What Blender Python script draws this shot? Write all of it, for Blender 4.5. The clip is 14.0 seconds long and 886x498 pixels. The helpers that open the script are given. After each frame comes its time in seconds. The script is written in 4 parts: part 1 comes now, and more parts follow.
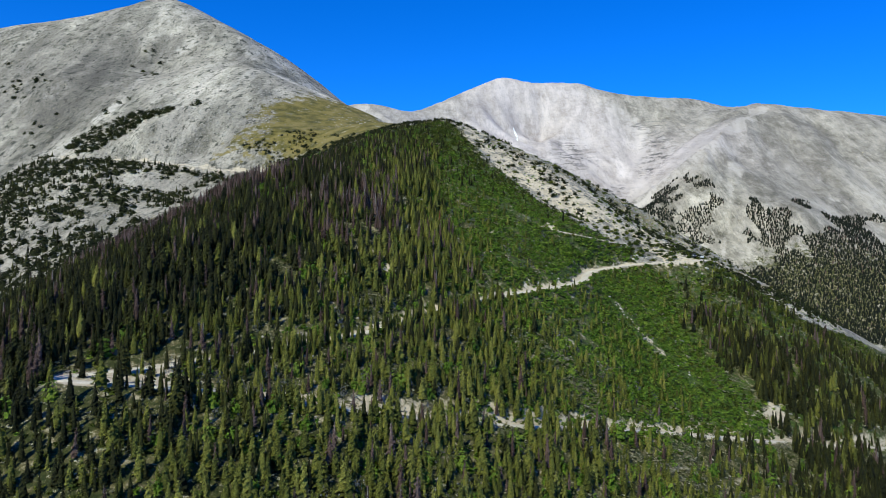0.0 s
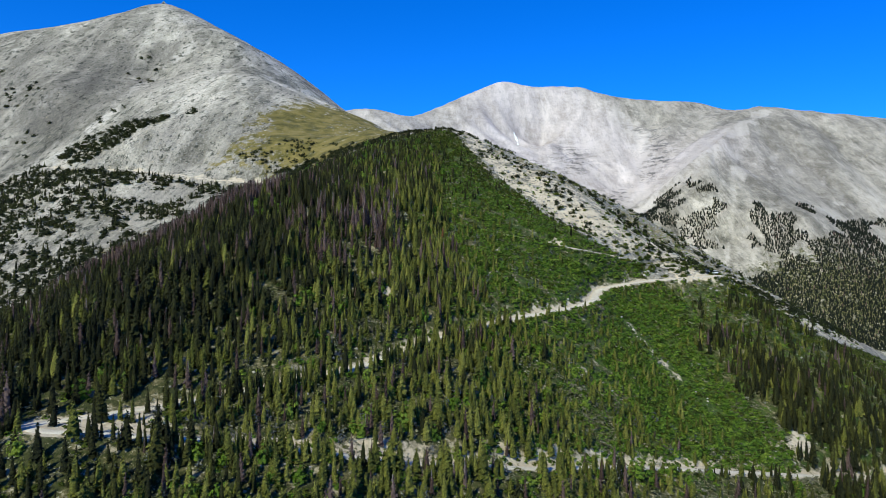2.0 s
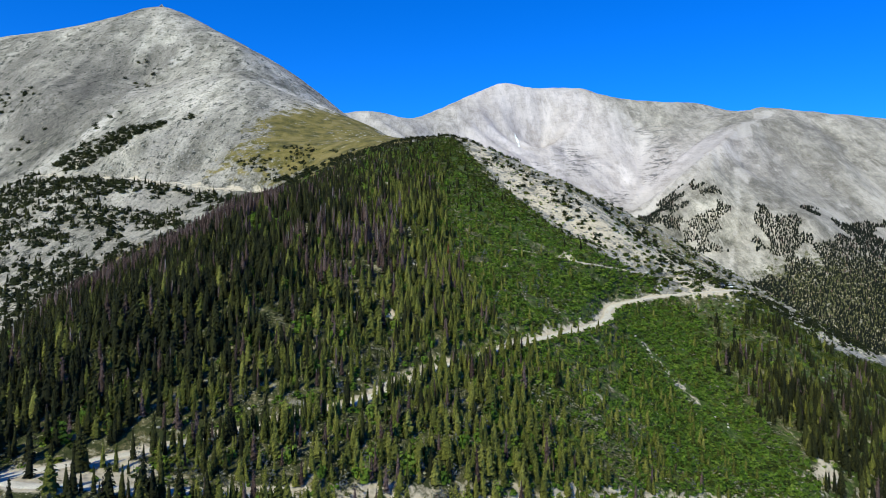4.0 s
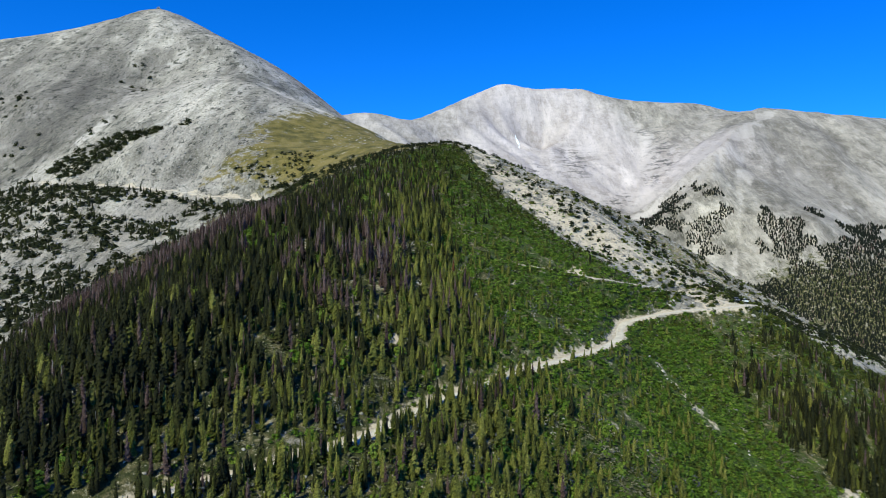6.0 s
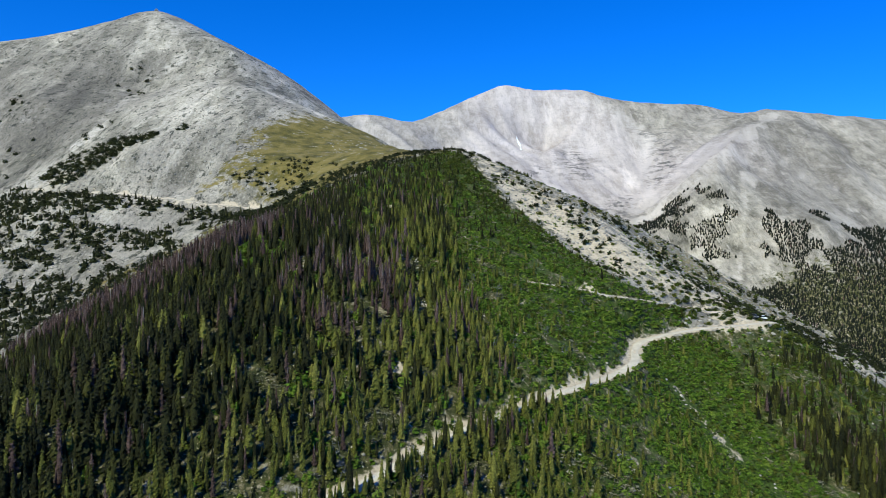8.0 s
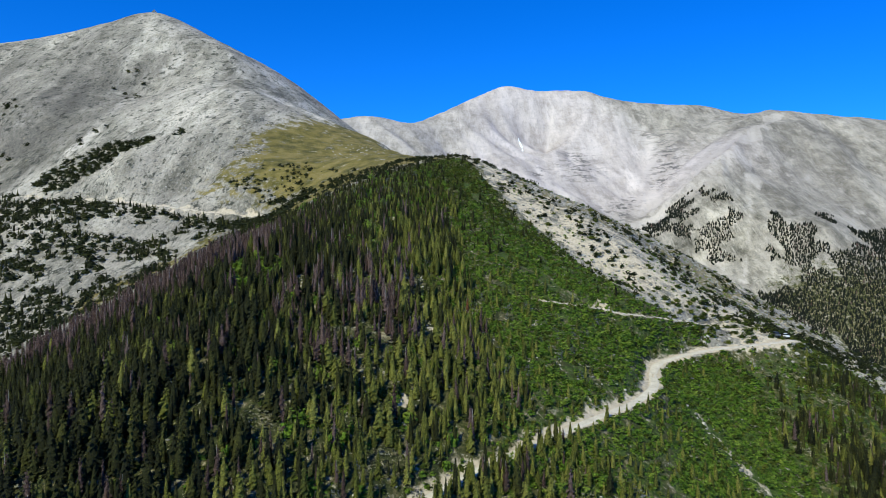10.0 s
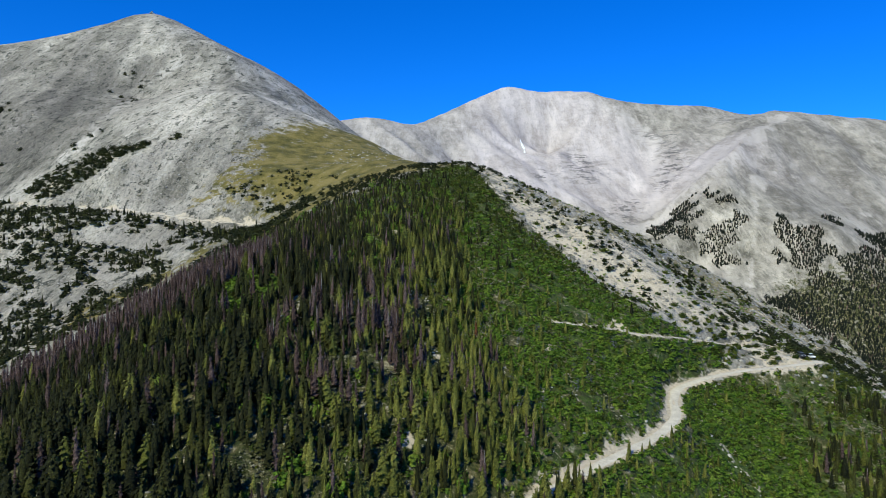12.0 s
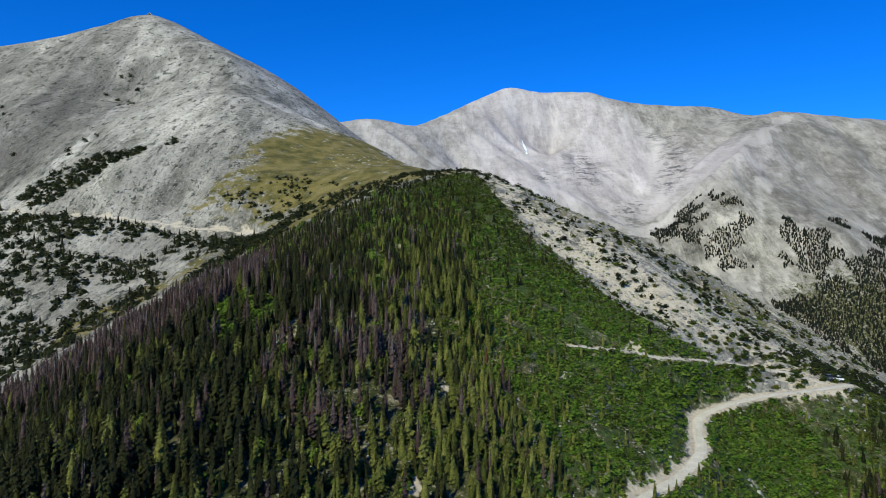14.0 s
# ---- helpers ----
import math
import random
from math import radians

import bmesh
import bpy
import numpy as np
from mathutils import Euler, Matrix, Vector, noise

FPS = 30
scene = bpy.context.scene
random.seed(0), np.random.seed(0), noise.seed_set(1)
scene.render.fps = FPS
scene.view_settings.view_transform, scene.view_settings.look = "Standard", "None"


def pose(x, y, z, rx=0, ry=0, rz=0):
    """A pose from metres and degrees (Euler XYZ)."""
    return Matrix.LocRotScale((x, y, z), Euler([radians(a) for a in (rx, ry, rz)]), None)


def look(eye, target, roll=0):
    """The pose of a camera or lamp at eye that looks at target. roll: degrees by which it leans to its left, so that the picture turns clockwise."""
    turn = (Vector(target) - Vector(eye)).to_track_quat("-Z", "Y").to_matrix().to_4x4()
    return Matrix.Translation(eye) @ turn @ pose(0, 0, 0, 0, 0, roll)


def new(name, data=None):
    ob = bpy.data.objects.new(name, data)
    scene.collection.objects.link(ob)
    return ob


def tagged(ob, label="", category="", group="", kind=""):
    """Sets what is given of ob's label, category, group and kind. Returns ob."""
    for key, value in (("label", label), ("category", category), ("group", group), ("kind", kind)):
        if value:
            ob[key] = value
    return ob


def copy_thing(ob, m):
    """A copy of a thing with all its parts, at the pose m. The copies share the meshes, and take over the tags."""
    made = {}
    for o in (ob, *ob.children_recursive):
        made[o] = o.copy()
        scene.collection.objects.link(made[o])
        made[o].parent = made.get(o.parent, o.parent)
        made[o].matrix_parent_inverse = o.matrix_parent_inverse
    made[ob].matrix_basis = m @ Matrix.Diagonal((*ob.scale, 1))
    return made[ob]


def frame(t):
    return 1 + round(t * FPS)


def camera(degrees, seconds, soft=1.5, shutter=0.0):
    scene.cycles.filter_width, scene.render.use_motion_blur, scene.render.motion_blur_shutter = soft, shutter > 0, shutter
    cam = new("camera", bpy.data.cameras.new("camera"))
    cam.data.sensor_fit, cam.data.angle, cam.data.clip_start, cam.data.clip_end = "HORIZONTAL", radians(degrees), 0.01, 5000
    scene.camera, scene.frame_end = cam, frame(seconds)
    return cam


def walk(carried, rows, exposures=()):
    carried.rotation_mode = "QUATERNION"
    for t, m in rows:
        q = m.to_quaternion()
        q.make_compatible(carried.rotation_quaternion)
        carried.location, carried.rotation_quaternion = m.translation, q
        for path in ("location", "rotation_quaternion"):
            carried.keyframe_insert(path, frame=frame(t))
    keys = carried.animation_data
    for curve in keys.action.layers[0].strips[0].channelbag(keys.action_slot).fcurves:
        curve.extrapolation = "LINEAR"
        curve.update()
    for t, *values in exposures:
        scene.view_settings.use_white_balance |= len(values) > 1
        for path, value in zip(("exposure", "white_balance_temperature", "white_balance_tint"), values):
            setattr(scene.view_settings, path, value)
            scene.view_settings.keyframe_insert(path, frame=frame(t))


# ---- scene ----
cam = camera(66.01, 14.0, soft=0.6)
PATH = [
    (0.0, look((0.00, 0.00, 100.00), (0.01, 1000.00, 100.01), 0.57)),
    (1.0, look((-0.54, 6.77, 103.01), (-0.22, 1006.77, 105.33), 0.45)),
    (2.0, look((-1.26, 13.26, 106.04), (-1.44, 1013.25, 110.77), 0.31)),
    (3.0, look((-2.19, 19.18, 109.08), (-2.97, 1019.17, 114.75), 0.21)),
    (5.5, look((-4.68, 32.95, 116.64), (-4.94, 1032.93, 122.24), -0.02)),
    (7.0, look((-6.05, 41.87, 121.17), (-6.22, 1041.85, 127.40), -0.10)),
    (8.0, look((-6.92, 48.41, 124.12), (-7.72, 1048.39, 130.59), -0.12)),
    (10.5, look((-9.28, 65.58, 131.47), (-11.29, 1065.55, 138.17), -0.22)),
    (12.0, look((-10.57, 76.20, 135.93), (-13.61, 1076.17, 142.77), -0.27)),
    (13.0, look((-11.46, 83.18, 138.86), (-15.37, 1083.14, 145.91), -0.29)),
    (14.0, look((-12.42, 90.01, 141.76), (-16.88, 1089.98, 148.76), -0.33)),
]
walk(cam, PATH, exposures=[(0.0, 0.0, 6600, -12), (3.0, 0.06, 6600, -12), (7.0, 0.04, 6600, -12), (11.0, 0.0, 6600, -12), (14.0, -0.20, 6600, -12)])

# ---- sky and sun ----
SUN_EL, SUN_AZ = 41.0, -150.0           # degrees; azimuth from +y towards +x
world = bpy.data.worlds.new("sky")
scene.world = world
world.use_nodes = True
wn = world.node_tree
sky = wn.nodes.new("ShaderNodeTexSky")
sky.sky_type = "NISHITA"
sky.sun_disc = False
sky.sun_elevation, sky.sun_rotation = radians(SUN_EL), radians(SUN_AZ)
sky.altitude, sky.air_density, sky.dust_density, sky.ozone_density = 3600, 1.3, 0.0, 9.0
deep = wn.nodes.new("ShaderNodeHueSaturation")
deep.inputs["Saturation"].default_value = 1.19
tone = wn.nodes.new("ShaderNodeMix")
tone.data_type, tone.blend_type = "RGBA", "MULTIPLY"
tone.inputs[0].default_value, tone.inputs[7].default_value = 1.0, (0.51, 0.86, 1.54, 1)
wn.nodes["Background"].inputs["Strength"].default_value = 0.138
wn.links.new(sky.outputs[0], deep.inputs["Color"])
wn.links.new(deep.outputs[0], tone.inputs[6])
wn.links.new(tone.outputs[2], wn.nodes["Background"].inputs["Color"])
sun = new("sun", bpy.data.lights.new("sun", "SUN"))
sun.data.energy, sun.data.angle, sun.data.color = 5.0, radians(0.5), (1.0, 0.92, 0.78)
sa, se = radians(SUN_AZ), radians(SUN_EL)
sun.matrix_world = look((math.sin(sa) * math.cos(se) * 900, math.cos(sa) * math.cos(se) * 900, math.sin(se) * 900), (0, 0, 0))


# ---- materials ----
class Nodes:
    """A small builder for node materials."""

    def __init__(self, name, rough_value=0.9):
        self.mat = bpy.data.materials.new(name)
        self.mat.use_nodes = True
        self.tree = self.mat.node_tree
        self.bsdf = self.tree.nodes["Principled BSDF"]
        self.bsdf.inputs["Roughness"].default_value = rough_value
        self.bsdf.inputs["Specular IOR Level"].default_value = 0.25

    def add(self, kind, **sockets):
        n = self.tree.nodes.new("ShaderNode" + kind)
        for k, v in sockets.items():
            self.put(n.inputs[k.replace("_", " ")], v)
        return n

    def put(self, socket, v):
        if isinstance(v, bpy.types.NodeSocket):
            self.tree.links.new(v, socket)
        elif isinstance(v, tuple) and len(v) == 3 and socket.type == "RGBA":
            socket.default_value = (*v, 1)
        else:
            socket.default_value = v

    def where(self, stretch=(1, 1, 1)):
        g = self.add("NewGeometry")
        m = self.add("Mapping", Vector=g.outputs["Position"])
        m.inputs["Scale"].default_value = stretch
        return m.outputs[0]

    def noise(self, at, scale, detail=4.0, roughness=0.55):
        return self.add("TexNoise", Vector=at, Scale=scale, Detail=detail, Roughness=roughness).outputs["Fac"]

    def cells(self, at, scale, out="Distance"):
        return self.add("TexVoronoi", Vector=at, Scale=scale).outputs[out]

    def ramp(self, fac, *stops):
        r = self.add("ValToRGB", Fac=fac)
        while len(r.color_ramp.elements) < len(stops):
            r.color_ramp.elements.new(0.5)
        for el, (p, c) in zip(r.color_ramp.elements, stops):
            el.position, el.color = p, (*c, 1) if isinstance(c, tuple) else (c, c, c, 1)
        return r.outputs[0]

    def mix(self, fac, a, b, blend="MIX"):
        n = self.tree.nodes.new("ShaderNodeMix")
        n.data_type, n.blend_type = "RGBA", blend
        self.put(n.inputs[0], fac)
        self.put(n.inputs[6], a)
        self.put(n.inputs[7], b)
        return n.outputs[2]

    def math(self, op, a, b=0.0):
        n = self.tree.nodes.new("ShaderNodeMath")
        n.operation = op
        self.put(n.inputs[0], a)
        self.put(n.inputs[1], b)
        return n.outputs[0]

    def bump(self, height, strength, distance):
        b = self.add("Bump", Height=height, Strength=strength, Distance=distance)
        self.put(self.bsdf.inputs["Normal"], b.outputs[0])

    def done(self, colour):
        self.put(self.bsdf.inputs["Base Color"], colour)
        return self.mat


def ground_material():
    n = Nodes("mountain_ground", 0.95)
    at = n.where()
    zone = n.add("Attribute")
    zone.attribute_name = "zone"
    sep = n.add("SeparateColor", Color=zone.outputs["Color"])
    soil, grass, dirt = sep.outputs[0], sep.outputs[1], sep.outputs[2]
    broad, mid, fine = n.noise(at, 0.013, 7, 0.62), n.noise(at, 0.09, 6), n.noise(at, 0.9, 5, 0.7)
    streak = n.noise(n.where((0.032, 0.005, 0.006)), 1.0, 9, 0.66)
    stones = n.cells(at, 0.55)
    rock = n.add("Attribute")
    rock.attribute_name = "rock"
    kind = n.add("SeparateColor", Color=rock.outputs["Color"])
    slope = n.where((1, 0.42, 0.75))
    chutes = n.noise(n.where((0.13, 0.022, 0.035)), 1.0, 7, 0.68)
    boulder_fields = n.noise(slope, 0.35, 6, 0.75)
    pale = zone.outputs["Alpha"]
    distant = n.add("Attribute")
    distant.attribute_name = "fine_scree"
    coarse = n.math("SUBTRACT", 1.0, n.math("MULTIPLY", distant.outputs["Fac"], 0.75))
    mottled = n.noise(slope, 0.024, 11, 0.76)
    specks = n.noise(slope, 0.17, 7, 0.80)
    grit = n.noise(slope, 0.6, 8, 0.85)
    talus = n.ramp(mottled, (0.38, (0.11, 0.105, 0.083)), (0.455, (0.25, 0.236, 0.195)), (0.53, (0.38, 0.36, 0.305)), (0.62, (0.58, 0.54, 0.46)))
    talus = n.mix(n.ramp(streak, (0.50, 0.0), (0.58, 0.65)), talus, (0.52, 0.485, 0.425))
    talus = n.mix(n.ramp(chutes, (0.36, 0.55), (0.46, 0.0)), talus, (0.20, 0.19, 0.165))
    talus = n.mix(n.ramp(chutes, (0.54, 0.0), (0.63, 0.55)), talus, (0.58, 0.545, 0.48))
    light_rock = n.ramp(mottled, (0.36, (0.44, 0.405, 0.36)), (0.47, (0.60, 0.56, 0.505)), (0.60, (0.72, 0.675, 0.61)))
    light_rock = n.mix(n.ramp(streak, (0.50, 0.0), (0.58, 0.7)), light_rock, (0.78, 0.735, 0.67))
    light_rock = n.mix(n.ramp(chutes, (0.38, 0.35), (0.46, 0.0)), light_rock, (0.34, 0.32, 0.295))
    talus = n.mix(pale, talus, light_rock)
    talus = n.mix(n.math("MULTIPLY", coarse, n.ramp(grit, (0.40, 0.6), (0.50, 0.0))), talus, (0.13, 0.125, 0.105))
    talus = n.mix(n.math("MULTIPLY", coarse, n.ramp(grit, (0.53, 0.0), (0.62, 0.6))), talus, (0.62, 0.58, 0.51))
    wander = n.math("MULTIPLY", n.math("SUBTRACT", n.noise(slope, 0.03, 9, 0.72), 0.5), 2.2)
    brown = n.ramp(n.math("ADD", kind.outputs[0], wander), (0.25, 0.0), (0.65, 0.85))
    talus = n.mix(brown, talus, n.ramp(grit, (0.38, (0.11, 0.105, 0.09)), (0.62, (0.33, 0.305, 0.265))))
    fresh = n.ramp(n.math("ADD", kind.outputs[1], wander), (0.35, 0.0), (0.7, 0.9))
    talus = n.mix(fresh, talus, (0.66, 0.62, 0.56))
    ledge = n.noise(n.where((0.035, 0.02, 0.13)), 1.0, 9, 0.75)
    crag = n.math("MULTIPLY", kind.outputs[2], n.ramp(ledge, (0.44, 1.0), (0.49, 0.0)))
    talus = n.mix(crag, talus, (0.20, 0.193, 0.18))
    talus = n.mix(n.math("MULTIPLY", n.math("MULTIPLY", coarse, n.ramp(boulder_fields, (0.30, 0.8), (0.45, 0.0))), n.math("SUBTRACT", 1.0, n.math("MULTIPLY", pale, 0.6))), talus, (0.085, 0.085, 0.08))
    talus = n.mix(n.math("MULTIPLY", n.math("MULTIPLY", coarse, n.ramp(specks, (0.42, 0.95), (0.455, 0.0))), n.math("SUBTRACT", 1.0, n.math("MULTIPLY", pale, 0.7))), talus, (0.06, 0.063, 0.05))
    talus = n.mix(1.0, talus, n.mix(pale, (0.99, 0.94, 0.905), (0.95, 0.885, 0.92)), "MULTIPLY")
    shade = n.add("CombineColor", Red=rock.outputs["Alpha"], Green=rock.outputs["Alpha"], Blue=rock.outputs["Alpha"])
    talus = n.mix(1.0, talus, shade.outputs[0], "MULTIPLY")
    scree = n.mix(n.ramp(fine, (0.3, 0.0), (0.7, 1.0)), (0.49, 0.40, 0.285), (0.66, 0.56, 0.425))
    scree = n.mix(n.ramp(stones, (0.1, 0.5), (0.35, 0.0)), scree, (0.25, 0.21, 0.16))
    turf = n.ramp(mid, (0.36, (0.078, 0.070, 0.016)), (0.5, (0.152, 0.122, 0.030)), (0.62, (0.215, 0.168, 0.055)))
    turf = n.mix(n.ramp(fine, (0.55, 0.0), (0.8, 0.7)), turf, (0.30, 0.27, 0.19))
    litter = n.ramp(n.noise(at, 0.22, 6, 0.7), (0.38, (0.03, 0.036, 0.010)), (0.5, (0.062, 0.064, 0.02)), (0.58, (0.15, 0.125, 0.06)), (0.65, (0.44, 0.38, 0.27)))
    brush = n.noise(at, 0.8, 8, 0.8)
    litter = n.mix(n.ramp(brush, (0.40, 0.9), (0.50, 0.0)), litter, (0.022, 0.034, 0.008))
    litter = n.mix(n.ramp(brush, (0.54, 0.0), (0.60, 0.8)), litter, (0.115, 0.11, 0.038))
    litter = n.mix(n.ramp(brush, (0.58, 0.0), (0.62, 0.9)), litter, (0.50, 0.45, 0.35))
    edge = n.math("MULTIPLY", n.math("SUBTRACT", n.noise(at, 0.12, 8, 0.72), 0.5), 2.6)

    def blur(v):
        return n.ramp(n.math("ADD", v, edge), (0.38, 0.0), (0.62, 1.0))
    herbs = n.ramp(n.noise(at, 0.9, 6, 0.75), (0.38, (0.018, 0.034, 0.004)), (0.5, (0.048, 0.080, 0.010)), (0.62, (0.110, 0.135, 0.030)))
    lush = n.add("Attribute")
    lush.attribute_name = "lush"
    litter = n.mix(n.ramp(n.math("ADD", lush.outputs["Fac"], n.math("MULTIPLY", n.math("SUBTRACT", n.noise(at, 0.25, 6, 0.7), 0.5), 1.6)), (0.4, 0.0), (0.6, 0.95)), litter, herbs)
    c = n.mix(blur(grass), talus, turf)
    c = n.mix(blur(soil), c, litter)
    c = n.mix(blur(dirt), c, scree)
    swell = n.math("MULTIPLY", n.noise(slope, 0.09, 5, 0.65), 1.6)
    n.bump(n.math("ADD", n.math("ADD", boulder_fields, swell), n.math("MULTIPLY", grit, 1.0)), 0.75, 1.0)
    return n.done(c)


def leaf_material(name, dark, middle, light, roughness=0.75):
    """Foliage whose colour varies from plant to plant."""
    n = Nodes(name, roughness)
    tint = n.add("Attribute")
    tint.attribute_name = "tint"
    v = n.math("FRACT", n.math("ADD", tint.outputs["Fac"], n.add("ObjectInfo").outputs["Random"]))
    c = n.ramp(v, (0.0, dark), (0.55, middle), (1.0, light))
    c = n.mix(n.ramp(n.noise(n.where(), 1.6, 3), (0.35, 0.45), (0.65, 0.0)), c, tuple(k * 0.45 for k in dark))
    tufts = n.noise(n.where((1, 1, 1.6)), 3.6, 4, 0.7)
    # shaded gaps and sunlit tips are painted into the foliage by the noise
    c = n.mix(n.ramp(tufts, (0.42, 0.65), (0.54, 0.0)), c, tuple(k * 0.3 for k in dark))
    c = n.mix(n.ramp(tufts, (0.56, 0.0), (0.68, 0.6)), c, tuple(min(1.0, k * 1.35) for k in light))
    n.bump(tufts, 0.8, 0.4)
    n.done(c)
    through_leaf = n.add("BsdfTranslucent", Color=c)
    both = n.add("MixShader", Fac=0.32)
    n.tree.links.new(n.bsdf.outputs[0], both.inputs[1])
    n.tree.links.new(through_leaf.outputs[0], both.inputs[2])
    n.tree.links.new(both.outputs[0], n.tree.nodes["Material Output"].inputs[0])
    return n.mat


def bark_material(name, a, b):
    n = Nodes(name, 0.9)
    return n.done(n.ramp(n.noise(n.where((6, 6, 1)), 1.0, 4), (0.35, a), (0.65, b)))


def road_material():
    n = Nodes("gravel_track", 0.95)
    at = n.where()
    fine, mid = n.noise(at, 2.2, 6, 0.7), n.noise(at, 0.3, 4)
    c = n.mix(n.ramp(mid, (0.3, 0.0), (0.7, 1.0)), (0.52, 0.455, 0.36), (0.68, 0.61, 0.50))
    c = n.mix(n.ramp(fine, (0.35, 0.6), (0.5, 0.0)), c, (0.33, 0.29, 0.23))
    n.bump(fine, 0.6, 0.15)
    return n.done(c)


def stone_material():
    n = Nodes("granite", 0.9)
    at = n.where()
    v = n.math("FRACT", n.math("ADD", n.add("NewGeometry").outputs["Random Per Island"], n.add("ObjectInfo").outputs["Random"]))
    c = n.ramp(v, (0.0, (0.17, 0.16, 0.14)), (0.5, (0.32, 0.295, 0.25)), (1.0, (0.50, 0.455, 0.38)))
    c = n.mix(n.ramp(n.noise(at, 3.0, 5), (0.4, 0.4), (0.6, 0.0)), c, (0.16, 0.15, 0.14))
    return n.done(c)


M_GROUND = ground_material()
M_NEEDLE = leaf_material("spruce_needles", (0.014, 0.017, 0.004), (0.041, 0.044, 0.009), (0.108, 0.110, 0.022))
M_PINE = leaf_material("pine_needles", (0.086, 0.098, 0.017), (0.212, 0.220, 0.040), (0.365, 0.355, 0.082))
# far needles: a little blue in the colours stands in for distance haze
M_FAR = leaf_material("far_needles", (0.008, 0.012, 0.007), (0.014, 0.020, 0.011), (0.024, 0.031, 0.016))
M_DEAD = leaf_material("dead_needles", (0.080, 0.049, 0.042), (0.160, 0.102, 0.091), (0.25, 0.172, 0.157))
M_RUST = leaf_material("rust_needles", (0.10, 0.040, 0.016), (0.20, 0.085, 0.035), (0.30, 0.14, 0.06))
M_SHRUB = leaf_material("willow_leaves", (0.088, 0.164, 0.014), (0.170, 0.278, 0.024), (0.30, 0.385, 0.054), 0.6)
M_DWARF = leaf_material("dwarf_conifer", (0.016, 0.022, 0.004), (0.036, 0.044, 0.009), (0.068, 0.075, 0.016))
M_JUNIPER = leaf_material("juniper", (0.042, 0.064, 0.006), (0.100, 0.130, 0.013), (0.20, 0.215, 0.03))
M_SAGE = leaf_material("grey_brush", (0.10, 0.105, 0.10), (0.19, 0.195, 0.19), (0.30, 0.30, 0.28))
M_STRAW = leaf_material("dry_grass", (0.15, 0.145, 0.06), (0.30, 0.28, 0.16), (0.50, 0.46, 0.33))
M_BARK = bark_material("bark", (0.09, 0.07, 0.055), (0.20, 0.17, 0.14))
M_GREYWOOD = bark_material("weathered_wood", (0.30, 0.28, 0.26), (0.46, 0.43, 0.40))
M_ROAD = road_material()
M_STONE = stone_material()
n_snow = Nodes("old_snow", 0.6)
M_SNOW = n_snow.done(n_snow.ramp(n_snow.noise(n_snow.where(), 0.3, 3), (0.3, (0.72, 0.75, 0.80)), (0.7, (0.9, 0.9, 0.9))))

